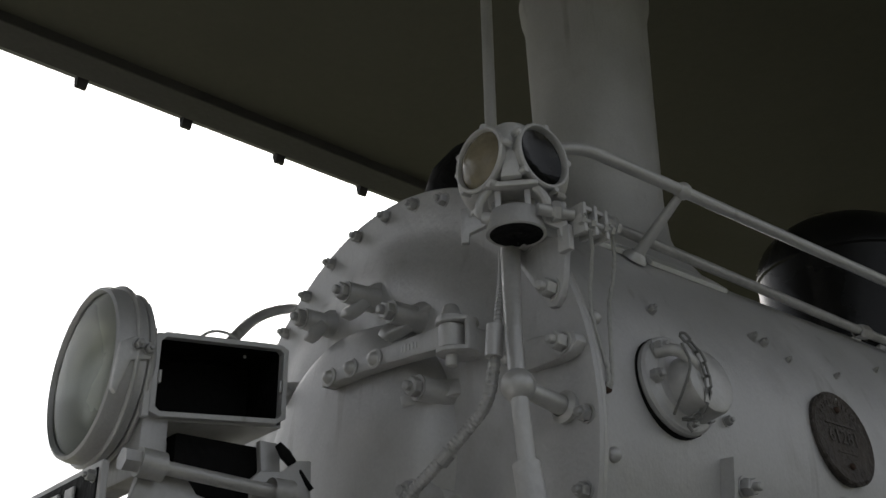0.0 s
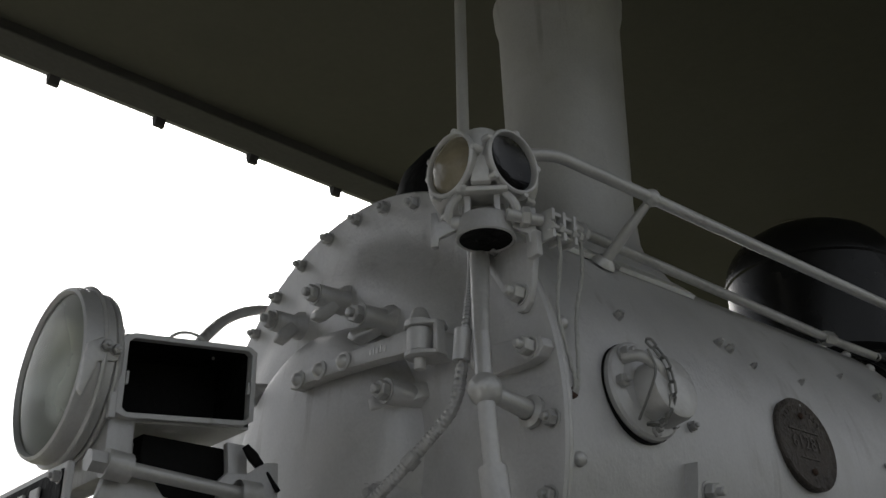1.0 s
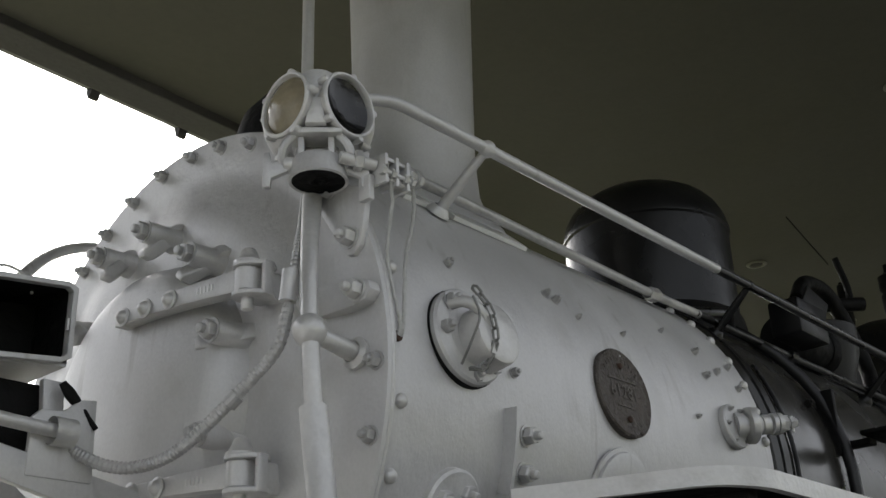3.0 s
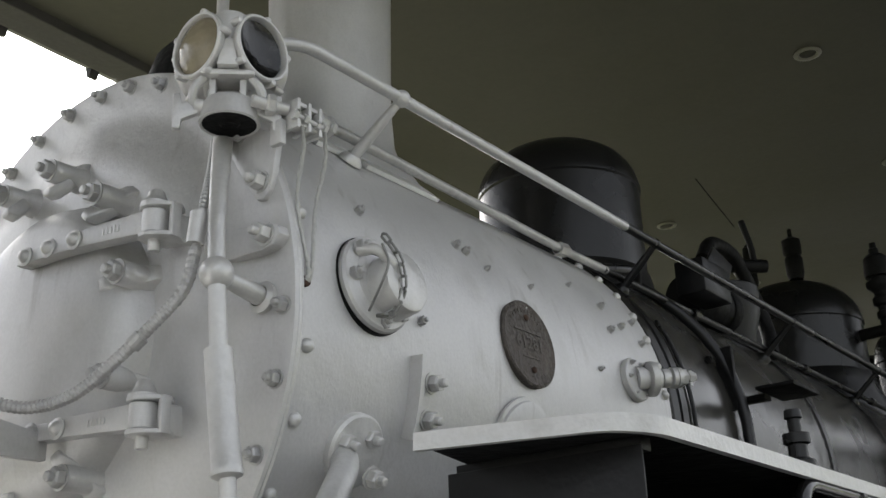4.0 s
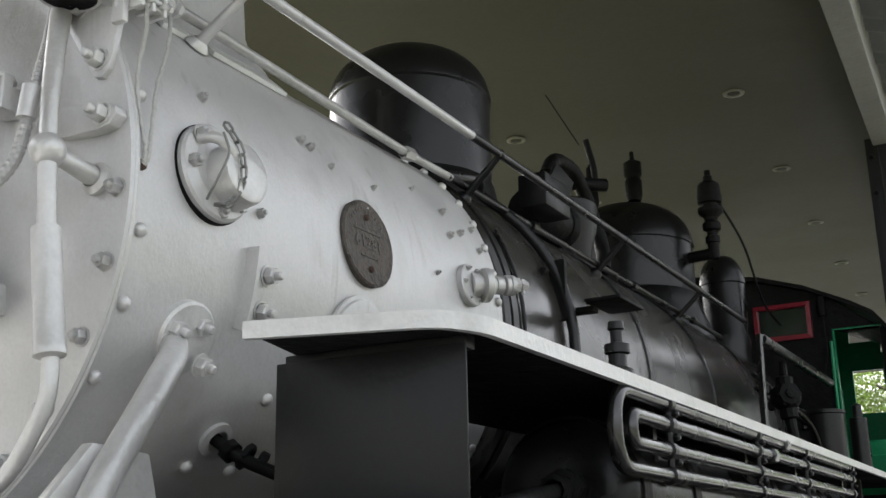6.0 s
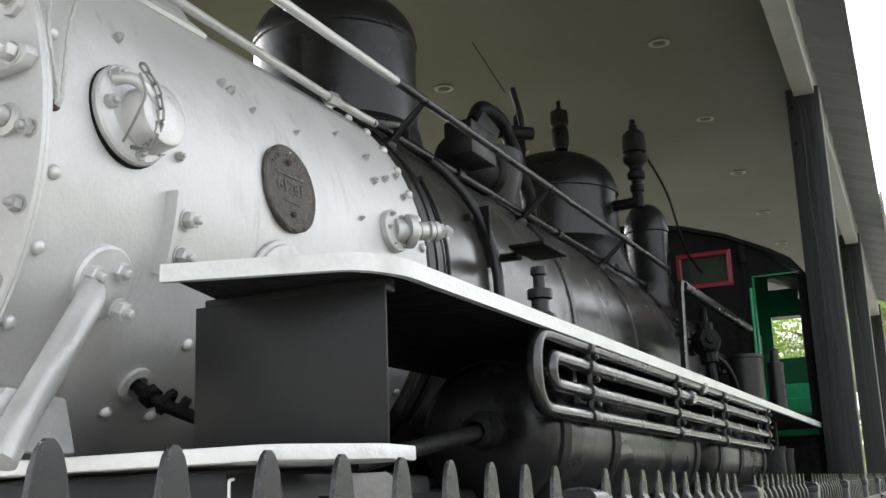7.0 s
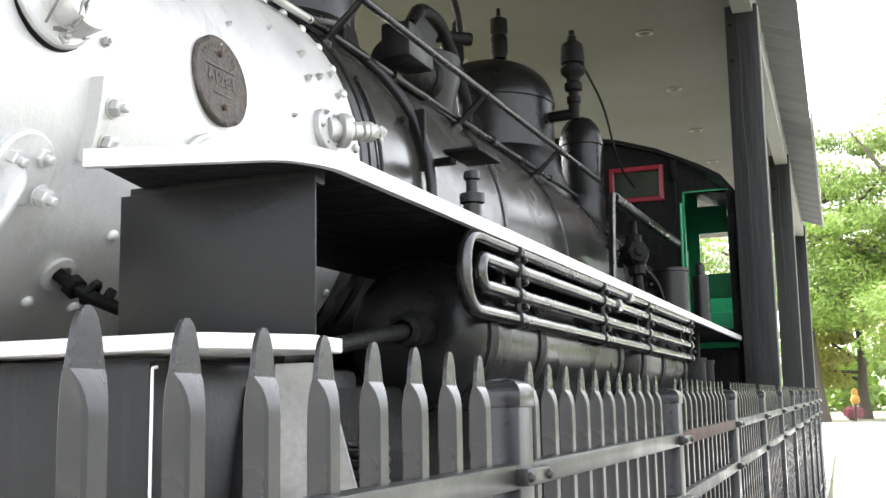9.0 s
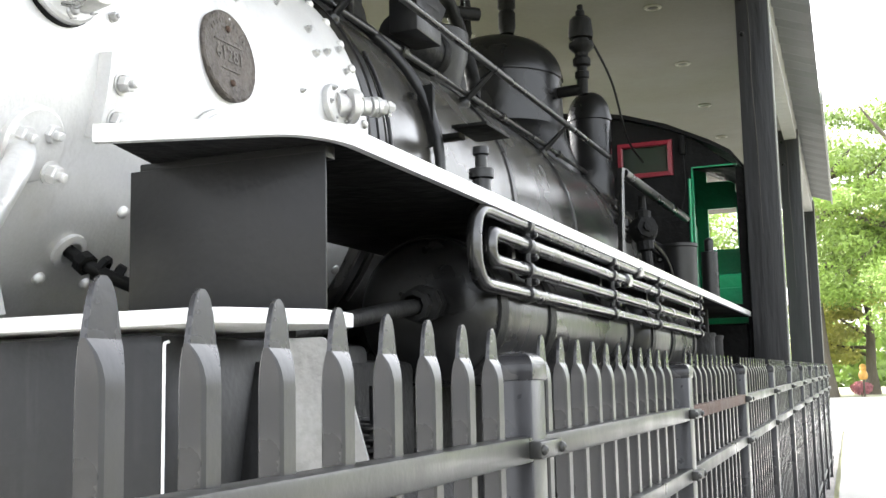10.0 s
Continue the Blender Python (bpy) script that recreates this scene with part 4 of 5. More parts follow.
# a shallow lip round the case and clips beside the opening
bm = B()
box(bm, x1 - 0.012, x1 + 0.006, y0 - 0.012, y0 + 0.004, z0 - 0.004, z1 + 0.004, 0.003)
part("lip", leaning(bm), SILVER, case, smooth=0)
for y in (y0 + 0.018, y1 - 0.022):
    part("clip", leaning(box(B(), x1 - 0.006, x1 + 0.004, y, y + 0.006, 2.235, 2.268, 0.002)), SILVER, case, smooth=0)
bm = tube(B(), [(0.10, -0.57 + 0.06 * (1 - math.cos(a)), 2.345 + 0.05 * math.sin(a)) for a in (math.pi * k / 14 for k in range(15))], 0.0035, 8)
part("wire_loop", bm, SILVER_LIGHT, case)
bm = box(B(), 0.04, 0.12, -0.58, -0.51, 2.345, 2.365, 0.003)
part("lid_catch", bm, SILVER, case)
# bracket, number board, brackets below
bm = B()
box(bm, -0.15, 0.15, -0.70, -0.64, 2.03, 2.16, 0.006)
box(bm, 0.03, 0.06, -0.64, -0.36, 2.10, 2.135, 0.003)
for s in (-1, 1):
    slab(bm, [(-0.70, 2.05), (-0.62, 2.05), (-0.58, 2.0), (-0.2, 1.93), (-0.17, 1.93), (-0.17, 1.87), (-0.3, 1.87), (-0.72, 1.97)], "x", s * 0.17 - 0.012, s * 0.17 + 0.012, 0.003)
    slab(bm, [(-0.42, 2.15), (-0.37, 2.15), (-0.36, 2.0), (-0.25, 1.92), (-0.4, 1.95)], "x", s * 0.13 - 0.01, s * 0.13 + 0.01, 0.003)
shelf = part("headlight_bracket", bm, SILVER, loco, smooth=30)
bm = tube(B(), [(0.205, -0.715, 2.040), (0.205, -0.385, 2.022)], 0.0145, 14)
tube(bm, [(0.205, -0.755, 2.042), (0.205, -0.722, 2.041)], 0.024, 6)
tube(bm, [(0.205, -0.722, 2.041), (0.205, -0.67, 2.037)], 0.030, 20)
lathe(bm, [(0.03, -0.025), (0.03, 0.025)], (0.205, -0.40, 2.023), (0, 1, 0), 18)
part("tie_rod", bm, SILVER_LIGHT, shelf)
bm = slab(B(), [(-0.46, 1.93), (-0.46, 2.05), (-0.44, 2.07), (-0.39, 2.075), (-0.35, 2.105), (-0.315, 2.11), (-0.31, 1.93)], "x", 0.172, 0.186, 0.004)
part("gusset", bm, SILVER, shelf, smooth=30)
bm = tube(B(), bend([(0.165, -0.39, 2.14), (0.17, -0.365, 2.11), (0.18, -0.34, 2.08), (0.19, -0.315, 2.045)], 0.02), [0.008, 0.012, 0.013, 0.013, 0.012, 0.012, 0.011, 0.010, 0.010, 0.009, 0.008, 0.008, 0.007, 0.006, 0.006, 0.006], 10)
part("cable_end", bm, MATT_BLACK, shelf)
# black block added to fill the shadowed void below the case
part("dark_void_block", box(B(), -0.12, 0.10, -0.60, -0.40, 1.99, 2.146, 0.004), MATT_BLACK, shelf, smooth=30)
board = part("number_board", box(B(), -0.16, 0.205, -0.80, -0.79, 1.90, 2.020, 0.003), MATT_BLACK, shelf, "black number board with raised silver bars", smooth=0)
bm = box(B(), -0.175, 0.22, -0.797, -0.783, 1.885, 2.032, 0.003)
part("board_frame", bm, SILVER, board, smooth=0)
for x in (-0.08, 0.0, 0.08):
    part("number_bar", box(B(), x - 0.014, x + 0.03, -0.808, -0.80, 1.92, 2.000, 0.003), SILVER_LIGHT, board, smooth=0)
piece("screw", STUD, facing((0.19, -0.80, 2.005), (0, -1, 0)), board)
# pipe that loops from the case to the front
bm = tube(B(), bend([(-0.13, -0.42, 2.36), (-0.16, -0.38, 2.45), (-0.235, -0.29, 2.558), (-0.33, -0.195, 2.65), (-0.41, -0.09, 2.725), (-0.527, 0.06, 2.81), (-0.62, 0.35, 2.80)], 0.08), 0.0155, 14)
part("steam_pipe", bm, SILVER, loco)

# chimney, bell
chimney = part("chimney", lathe(B(), [(0.36, 2.80), (0.30, 2.90), (0.245, 2.97), (0.218, 3.05), (0.208, 3.2), (0.214, 3.6), (0.222, 3.95), (0.235, 4.0), (0.24, 4.06), (0.225, 4.1), (0.2, 4.1)], (0.005, 0.90, 0), (0, 0, 1), 56), SILVER, loco, "tall plain chimney in dull silver paint")
bell = part("bell", lathe(B(), [(0.21, 2.86), (0.205, 3.06), (0.175, 3.16), (0.12, 3.23), (0.05, 3.26), (0, 3.265)], (-0.01, 0.40, 0), (0, 0, 1), 36), MATT_BLACK, loco)
part("stem", tube(B(), [(0.01, 0.41, 3.2), (0.01, 0.41, 4.34)], 0.019, 14), SILVER, bell, "thin grey upright pipe")

# boiler barrel with its jacket bands
bm = lathe(B(), [(0.70, 1.72), (0.735, 1.722), (0.738, 1.765), (0.755, 1.78), (0.755, 6.28), (0.5, 6.29)], (0, 0, ZC), (0, 1, 0), 112)
boiler = part("boiler", bm, JACKET, loco, "black glossy boiler jacket, sheet metal with bands", smooth=30)
for y in (1.80, 3.22, 4.25, 5.35):
    part("band", lathe(B(), [(0.754, -0.022), (0.762, -0.020), (0.763, 0.020), (0.754, 0.022)], (0, y, ZC), (0, 1, 0), 96), BLACK, boiler)
bm = B()
for k in range(22):
    q, nn = on_shell(4.75 + 0.022 * k, 1.87, 0.756)
    ball(bm, q, 0.005, u=6, v=4)
part("seam_rivets", bm, BLACK, boiler)
# heavy pipe hugging the barrel
pts = [(0.53, 1.75, 2.73), (0.56, 1.95, 2.77)]
for k in range(14):
    a = radians(52 - 88 * k / 13)
    pts.append((0.785 * math.cos(a), 2.10 + 0.16 * math.sin(math.pi * min(1, k / 5) * 0.5), ZC + 0.785 * math.sin(a)))
part("feed_pipe", tube(B(), pts, 0.021, 12), BLACK, boiler)
for y0 in (1.86,):
    pts = [(0.765 * math.cos(radians(30 - 70 * k / 13)), y0, ZC + 0.765 * math.sin(radians(30 - 70 * k / 13))) for k in range(14)]
    part("thin_pipe", tube(B(), pts, 0.008, 8), BLACK, boiler)


def dome(name, y, r, z_side, z_top, mat, label, x=0.0, foot=2.86, flare=0.12):
    prof = [(r + flare, foot - 0.10), (r + flare * 0.55, foot + 0.0), (r + flare * 0.2, foot + 0.05), (r + 0.012, foot + 0.09), (r, foot + 0.10), (r, z_side - 0.02), (r + 0.008, z_side - 0.012), (r + 0.008, z_side)]
    h = z_top - z_side
    for k in range(1, 11):
        a = math.pi / 2 * k / 10
        prof.append((max(0.0, (r + 0.004) * math.cos(a) ** 0.8) if k < 10 else 0.0, z_side + h * math.sin(a)))
    bm = lathe(B(), prof, (x, y, 0), (0, 0, 1), 56)
    for v in bm.verts:
        w = min(1.0, max(0.0, (foot + 0.10 - v.co.z) / 0.16))
        v.co.z -= w * (0.757 - math.sqrt(max(0.05, 0.757 ** 2 - v.co.x ** 2)))
    return part(name, bm, mat, loco, label)


dome("sand_dome", 2.39, 0.356, 3.37, 3.60, BLACK, "large round-topped black sand dome")
steam = dome("steam_dome", 5.22, 0.42, 3.36, 3.655, BLACK, "round-topped black steam dome", foot=2.92, flare=0.13)
dome("small_dome", 5.95, 0.15, 3.22, 3.42, BLACK, "small black dome before the cab", x=0.42, foot=2.75, flare=0.03)
for x, y, top, w in ((-0.19, 5.1, 4.02, 0.05), (0.06, 5.25, 4.06, 0.058)):
    bm = lathe(B(), [(w * 0.8, 3.70), (w, 3.74), (w * (1 if x > 0 else 0.9), 3.84), (w * 0.8, 3.86), (w * (1.05 if x > 0 else 0.6), 3.88), (w * (1.05 if x > 0 else 0.55), 3.97), (w * 0.5, 3.99), (w * 0.25, 4.0), (w * 0.25, top - 0.01), (0, top)], (x, y, -0.05 if x < 0 else 0), (0, 0, 1), 18)
    part("safety_valve", bm, MATT_BLACK, steam)
bm = lathe(B(), [(0.034, 3.20), (0.036, 3.30), (0.046, 3.305), (0.046, 3.345), (0.032, 3.35), (0.034, 3.38), (0.056, 3.39), (0.058, 3.43), (0.040, 3.45), (0.044, 3.47), (0.076, 3.50), (0.080, 3.515), (0.080, 3.535), (0.05, 3.54), (0.05, 3.57)], (0.585, 5.17, 0), (0, 0, 1), 24)
lathe(bm, [(0.05, 3.565), (0.076, 3.57), (0.080, 3.60), (0.070, 3.69), (0.052, 3.71), (0.030, 3.715), (0.030, 3.75), (0.020, 3.755), (0.020, 3.79), (0, 3.795)], (0.585, 5.17, 0), (0, 0, 1), 24)
tube(bm, bend([(0.36, 5.2, 3.235), (0.585, 5.17, 3.235), (0.585, 5.17, 3.30)], 0.05), 0.036, 16)
whistle = part("whistle", bm, MATT_BLACK, steam)
part("whistle_cord", tube(B(), bend([(0.65, 5.17, 3.55), (0.72, 5.4, 3.35), (0.70, 5.9, 3.02), (0.72, 6.29, 2.95)], 0.3), 0.008, 8), MATT_BLACK, steam)

# turbo generator and pipework between the domes
bm = tube(B(), [(0.30, 2.95, 2.98), (0.30, 3.30, 2.98)], 0.10, 24)
lathe(bm, [(0.105, 0.0), (0.115, 0.02), (0.115, 0.06), (0.09, 0.08)], (0.30, 3.28, 2.98), (0, 1, 0), 24)
gen = part("generator", bm, MATT_BLACK, loco, smooth=30)
part("terminal_box", box(B(), 0.36, 0.50, 2.72, 3.0, 2.90, 3.06, 0.012), SHEET, gen, smooth=30)
part("cover_plate", slab(B(), [(2.85, 3.02), (3.02, 3.20), (3.22, 3.16), (3.08, 2.96)], "x", 0.42, 0.435, 0.003), SHEET, gen, smooth=30)
bm = tube(B(), bend([(0.30, 3.2, 3.22), (0.30, 3.30, 3.34), (0.30, 3.56, 3.36), (0.31, 3.70, 3.24), (0.36, 3.78, 2.96), (0.42, 3.6, 2.80)], 0.10), 0.038, 14)
part("exhaust", bm, MATT_BLACK, gen)
bm = tube(B(), [(0.24, 3.58, 3.30), (0.40, 3.76, 3.31)], 0.036, 14)
part("valve_body", bm, MATT_BLACK, gen)
bm = tube(B(), bend([(0.36, 3.72, 3.31), (0.35, 3.73, 3.42), (0.32, 3.713, 3.57)], 0.04), 0.017, 10)
part("valve_lever", bm, MATT_BLACK, gen)
part("bowl", lathe(B(), [(0.15, 2.78), (0.17, 2.90), (0.20, 3.0), (0.205, 3.12), (0.19, 3.13), (0, 3.08)], (0.24, 3.45, 0), (0, 0, 1), 28), SHEET, gen)

# step bracket and lubricator on the boiler side
bm = box(B(), 0.832, 0.975, 2.255, 2.52, 2.322, 2.336, 0.003)
box(bm, 0.70, 0.765, 2.24, 2.265, 2.26, 2.50, 0.003)
box(bm, 0.74, 0.84, 2.32, 2.38, 2.300, 2.322, 0.003)
step = part("foot_step", bm, MATT_BLACK, loco, smooth=30)
bm = lathe(B(), [(0.05, 1.84), (0.05, 1.90), (0.03, 1.91), (0.03, 1.95), (0.042, 1.955), (0.042, 1.985), (0.02, 1.99), (0.02, 2.03), (0.028, 2.035), (0.026, 2.06), (0, 2.065)], (1.1, 1.84, 0.08), (0, 0, 1), 12)
part("lubricator", bm, BLACK, loco)
for y, z in ((2.16, 2.44), (2.36, 2.44), (2.0, 1.95)):
    q, nn = on_shell(y, z, 0.76)
    piece("bolt", BLACK_BOLT, facing(q, nn), boiler)

# running board
bm = slab(B(), [(1.032, 0.062), (1.30, 0.145), (1.355, 0.168), (1.392, 0.21), (1.405, 0.26), (1.405, 6.28), (0.72, 6.28), (0.72, 0.7), (0.93, 0.45)], "z", 1.806, 1.834, 0.003)
walkway = part("running_board", bm, MATT_BLACK, loco, "long running board with a bright silver painted edge", smooth=30)
bm = B()
edge = bend([(1.023, 0.045, 1.828), (1.372, 0.152, 1.828), (1.418, 0.245, 1.828), (1.418, 6.28, 1.828)], 0.045, 8)
prev = None
for i, c in enumerate(edge):
    d = (edge[min(i + 1, len(edge) - 1)] - edge[max(0, i - 1)]).normalized()
    s = Vector((d.y, -d.x, 0))
    ring = [bm.verts.new(v) for v in (c - s * 0.012 - Vector((0, 0, 0.029)), c + s * 0.006 - Vector((0, 0, 0.029)), c + s * 0.006 + Vector((0, 0, 0.004)), c - s * 0.012 + Vector((0, 0, 0.004)))]
    if prev:
        for k in range(4):
            bm.faces.new((prev[k], prev[(k + 1) % 4], ring[(k + 1) % 4], ring[k]))
    else:
        bm.faces.new(ring[::-1])
    prev = ring
bm.faces.new(prev)
part("edge_strip", bm, SILVER_LIGHT, walkway, "bright silver painted edge strip", smooth=30)
part("edge_top", slab(B(), [(1.036, 0.067), (1.30, 0.15), (1.35, 0.172), (1.387, 0.212), (1.40, 0.262), (1.40, 0.6), (0.94, 0.6)], "z", 1.8345, 1.8375), SILVER_LIGHT, walkway, smooth=0)

# sheet in front of the steam chest
bm = box(B(), 0.945, 1.381, 0.247, 0.253, 1.488, 1.788, 0.0015)
box(bm, 0.955, 1.374, 0.262, 0.30, 1.78, 1.806, 0.003)
part("front_sheet", bm, SHEET, loco, "black sheet-iron apron with scuffed paint", smooth=30)

# front deck with a white edge, and the casing under it
bm = slab(B(), [(-1.30, 0.0), (1.27, 0.0), (1.31, 0.02), (1.42, 0.17), (1.41, 0.30), (-1.4, 0.34)], "z", 1.464, 1.491, 0.004)
deck = part("front_deck", bm, WHITE, loco, "white-edged front deck plate", smooth=30)
bm = box(B(), -1.2, 1.195, 0.02, 0.8, 0.55, 1.455, 0.02)
part("front_casing", bm, SHEET, deck, smooth=30)
bm = tube(B(), bend([(1.198, 0.020, 0.6), (1.199, 0.020, 1.436), (1.201, 0.030, 1.438)], 0.004), 0.0027, 8)
part("white_line", bm, WHITE, deck)
bm = slab(B(), [(1.355, 1.442), (1.425, 1.442), (1.455, 1.42), (1.515, 1.215), (1.50, 1.205), (1.36, 1.212)], "y", 0.15, 0.158, 0.002)
part("side_plate", bm, WORN_PLATE, deck, "scuffed silver side plate", smooth=0)
bm = tube(B(), [(1.2, 0.2, 0.6), (1.22, 0.3, 1.0), (1.17, 0.35, 1.4)], [0.09, 0.08, 0.05], 14)
part("pipe_stub", bm, MATT_BLACK, deck)

# reservoirs and cooling coil under the running board
for y0, y1, name in ((1.14, 2.75, "front"), (3.05, 4.2, "rear")):
    bm = lathe(B(), [(0, y0 - 0.03), (0.10, y0 - 0.028), (0.165, y0 - 0.015), (0.185, y0), (0.195, y0 + 0.03), (0.195, y1 - 0.03), (0.18, y1), (0, y1 + 0.04)], (1.19, 0, 1.555), (0, 1, 0), 56)
    tank = part("air_reservoir", bm, BLACK, loco, "black riveted air reservoir with bands")
    for y in (y0 + 0.06, y0 + 0.5, y1 - 0.07):
        part("band", lathe(B(), [(0.195, -0.03), (0.202, -0.028), (0.203, 0.028), (0.195, 0.03)], (1.19, y, 1.555), (0, 1, 0), 56), MATT_BLACK, tank)
bm = tube(B(), [(1.22, 1.12, 1.57), (1.24, 0.80, 1.53), (1.27, 0.30, 1.46)], [0.02, 0.02, 0.018], 12)
for k, r in enumerate((0.045, 0.05, 0.04)):
    lathe(bm, [(r * 0.7, -0.02), (r, -0.016), (r, 0.016), (r * 0.7, 0.02)], (1.222 + 0.003 * k, 1.09 - 0.05 * k, 1.568 - 0.006 * k), (0.1, -1, -0.05), 8)
part("piston_rod", bm, MATT_BLACK, loco)
coil = thing("cooling_coil", "", "")
coil.parent = loco
PX = 1.40
PZ = (1.792, 1.738, 1.668, 1.602)
for za, zb, y0 in ((PZ[0], PZ[3], 0.96), (PZ[1], PZ[2], 1.07)):
    pts = bend([(PX, 4.25, za), (PX, y0, za), (PX, y0, zb), (PX, 4.25, zb)], 0.095 if za == PZ[0] else 0.034, 10)
    part("coil_pipe", tube(B(), pts, 0.0195, 16), PIPE, coil)
for y in (1.36, 2.33, 3.12, 4.18):
    bm = B()
    for z in PZ:
        lathe(bm, [(0.020, -0.016), (0.0255, -0.014), (0.0255, 0.014), (0.020, 0.016)], (PX, y, z), (0, 1, 0), 16)
    for z0, z1 in zip(PZ, PZ[1:]):
        tube(bm, [(PX + 0.005, y, z0), (PX + 0.005, y, z1)], 0.010, 8)
        lathe(bm, [(0.011, 0), (0.011, 0.014), (0.006, 0.02), (0, 0.02)], (PX + 0.012, y + 0.012, (z0 + z1) / 2), (1, 0, 0), 6)
    box(bm, PX - 0.05, PX - 0.035, y - 0.015, y + 0.015, PZ[3] - 0.02, 1.82)
    part("coil_clamp", bm, BLACK, coil)
for y, z in ((2.75, PZ[0]), (2.55, PZ[1])):
    part("union", lathe(B(), [(0.020, -0.03), (0.030, -0.026), (0.030, 0.026), (0.020, 0.03)], (PX, y, z), (0, 1, 0), 8), PIPE, coil)

# cylinders below the deck
for sx in (-1, 1):
    cyl = part("cylinder", lathe(B(), [(0, 0.42), (0.12, 0.42), (0.22, 0.45), (0.27, 0.48), (0.28, 0.5), (0.28, 1.32), (0.2, 1.36), (0, 1.36)], (sx * 1.0, 0, 0.92), (0, 1, 0), 40), MATT_BLACK, loco)
    part("steam_chest", box(B(), sx * 1.0 - 0.2, sx * 1.0 + 0.2, 0.5, 1.05, 1.1, 1.42, 0.02), MATT_BLACK, cyl)
part("saddle", box(B(), -0.7, 0.7, 0.45, 1.2, 0.9, 1.50, 0.03), MATT_BLACK, loco)
part("bell_cord", tube(B(), [(0.30, 3.24, 3.66), (0.30, 3.66, 3.53)], 0.0035, 6), MATT_BLACK, loco)

# dark running gear behind
bm = box(B(), -0.75, 0.75, 0.8, 9.5, 0.35, 1.47)
part("frame", bm, MATT_BLACK, loco, smooth=0)
for s in (-1, 1):
    for y in (1.6, 2.9, 4.2, 5.5):
        bm = lathe(B(), [(0.10, -0.09), (0.12, -0.05), (0.42, -0.03), (0.50, -0.06), (0.55, -0.06), (0.56, 0.05), (0.5, 0.05), (0.4, 0.03), (0.1, 0.05)], (s * 0.72, y, 0.57), (s, 0, 0), 40)
        part("wheel", bm, MATT_BLACK, loco)
bm = B()
for k in range(12):
    tube(bm, [(1.28, 4.45, 1.24 + 0.03 * k), (1.28, 4.75, 1.24 + 0.03 * k)], 0.008, 6)
part("spring_coil", bm, MATT_BLACK, loco)
for x, y, r, z0, z1 in ((1.22, 5.05, 0.13, 1.26, 1.62), (1.24, 5.45, 0.10, 1.28, 1.62)):
    bm = lathe(B(), [(0, z0), (r, z0), (r, z1), (r * 1.05, z1), (r * 1.05, z1 + 0.02), (0, z1 + 0.03)], (x, y, 0), (0, 0, 1), 24)
    tube(bm, [(x, y, z1), (x, y, 1.81)], 0.02, 8)
    part("air_pump_cylinder", bm, MATT_BLACK, loco)
# lubricator can, valves and pipes before the cab
bm = lathe(B(), [(0, 1.845), (0.10, 1.845), (0.11, 2.20), (0.118, 2.205), (0.118, 2.225), (0, 2.24)], (1.10, 5.45, 0), (0, 0, 1), 26)
part("oil_can", bm, BLACK, loco)
bm = lathe(B(), [(0, 1.845), (0.055, 1.845), (0.055, 2.20), (0, 2.21)], (1.24, 5.75, 0), (0, 0, 1), 18)
lathe(bm, [(0.03, 2.20), (0.03, 2.28), (0.0, 2.30)], (1.24, 5.75, 0), (0, 0, 1), 12)
part("oil_can", bm, BLACK, loco)
bm = ball(B(), (1.0, 4.85, 2.25), 0.085, u=20, v=14)
lathe(bm, [(0.05, 0.06), (0.062, 0.065), (0.062, 0.085), (0.03, 0.09), (0.03, 0.11), (0, 0.115)], (1.0, 4.85, 2.25), (0.5, -0.85, 0.1), 8)
lathe(bm, [(0.04, 0.06), (0.05, 0.07), (0.05, 0.11), (0.025, 0.12), (0.022, 0.2), (0, 0.2)], (1.0, 4.85, 2.25), (0, 0, 1), 10)
lathe(bm, [(0.04, 0.06), (0.05, 0.07), (0.05, 0.12), (0.03, 0.13), (0.03, 0.38), (0, 0.38)], (1.0, 4.85, 2.25), (0.1, 0, -1), 10)
for k in range(6):
    a = k * math.pi / 3
    lathe(bm, [(0.009, 0), (0.009, 0.012), (0, 0.013)], Vector((1.03, 4.80, 2.256)) + Vector((0.85 * math.cos(a) * 0.062, 0.5 * math.cos(a) * 0.062, math.sin(a) * 0.062)), (0.5, -0.85, 0.1), 6)
part("check_valve", bm, MATT_BLACK, loco)
bm = B()
prev = None
for x, y, z in ((1.045, 4.25, 2.50), (1.045, 4.14, 2.485), (1.05, 4.10, 2.43), (1.055, 4.05, 2.2), (1.065, 3.97, 1.84)):
    ring = [bm.verts.new((x + a, y + b, z)) for a, b in ((-0.012, -0.03), (0.012, -0.03), (0.012, 0.03), (-0.012, 0.03))]
    if prev:
        for i in range(4):
            bm.faces.new((prev[i], prev[(i + 1) % 4], ring[(i + 1) % 4], ring[i]))
    prev = ring
part("rail_bracket", bm, BLACK, loco)
for k, (ya, yb, z) in enumerate(((4.7, 5.3, 2.38), (4.75, 5.6, 2.30), (4.8, 5.9, 2.34))):
    bm = tube(B(), bend([(0.86, ya, z), (0.92, (ya + yb) / 2, z - 0.08), (1.05, yb, z - 0.25 + 0.05 * k), (1.08, yb + 0.1, 1.9)], 0.1), 0.014, 8)
    for t2 in (0.2, 0.5, 0.8):
        y = ya + (yb - ya) * t2
        lathe(bm, [(0.015, -0.03), (0.026, -0.02), (0.026, 0.02), (0.015, 0.03)], (0.88 + 0.12 * t2, y, z - 0.06 - 0.12 * t2), (0, 0, 1), 8)
    part("oil_pipe", bm, BLACK, loco)
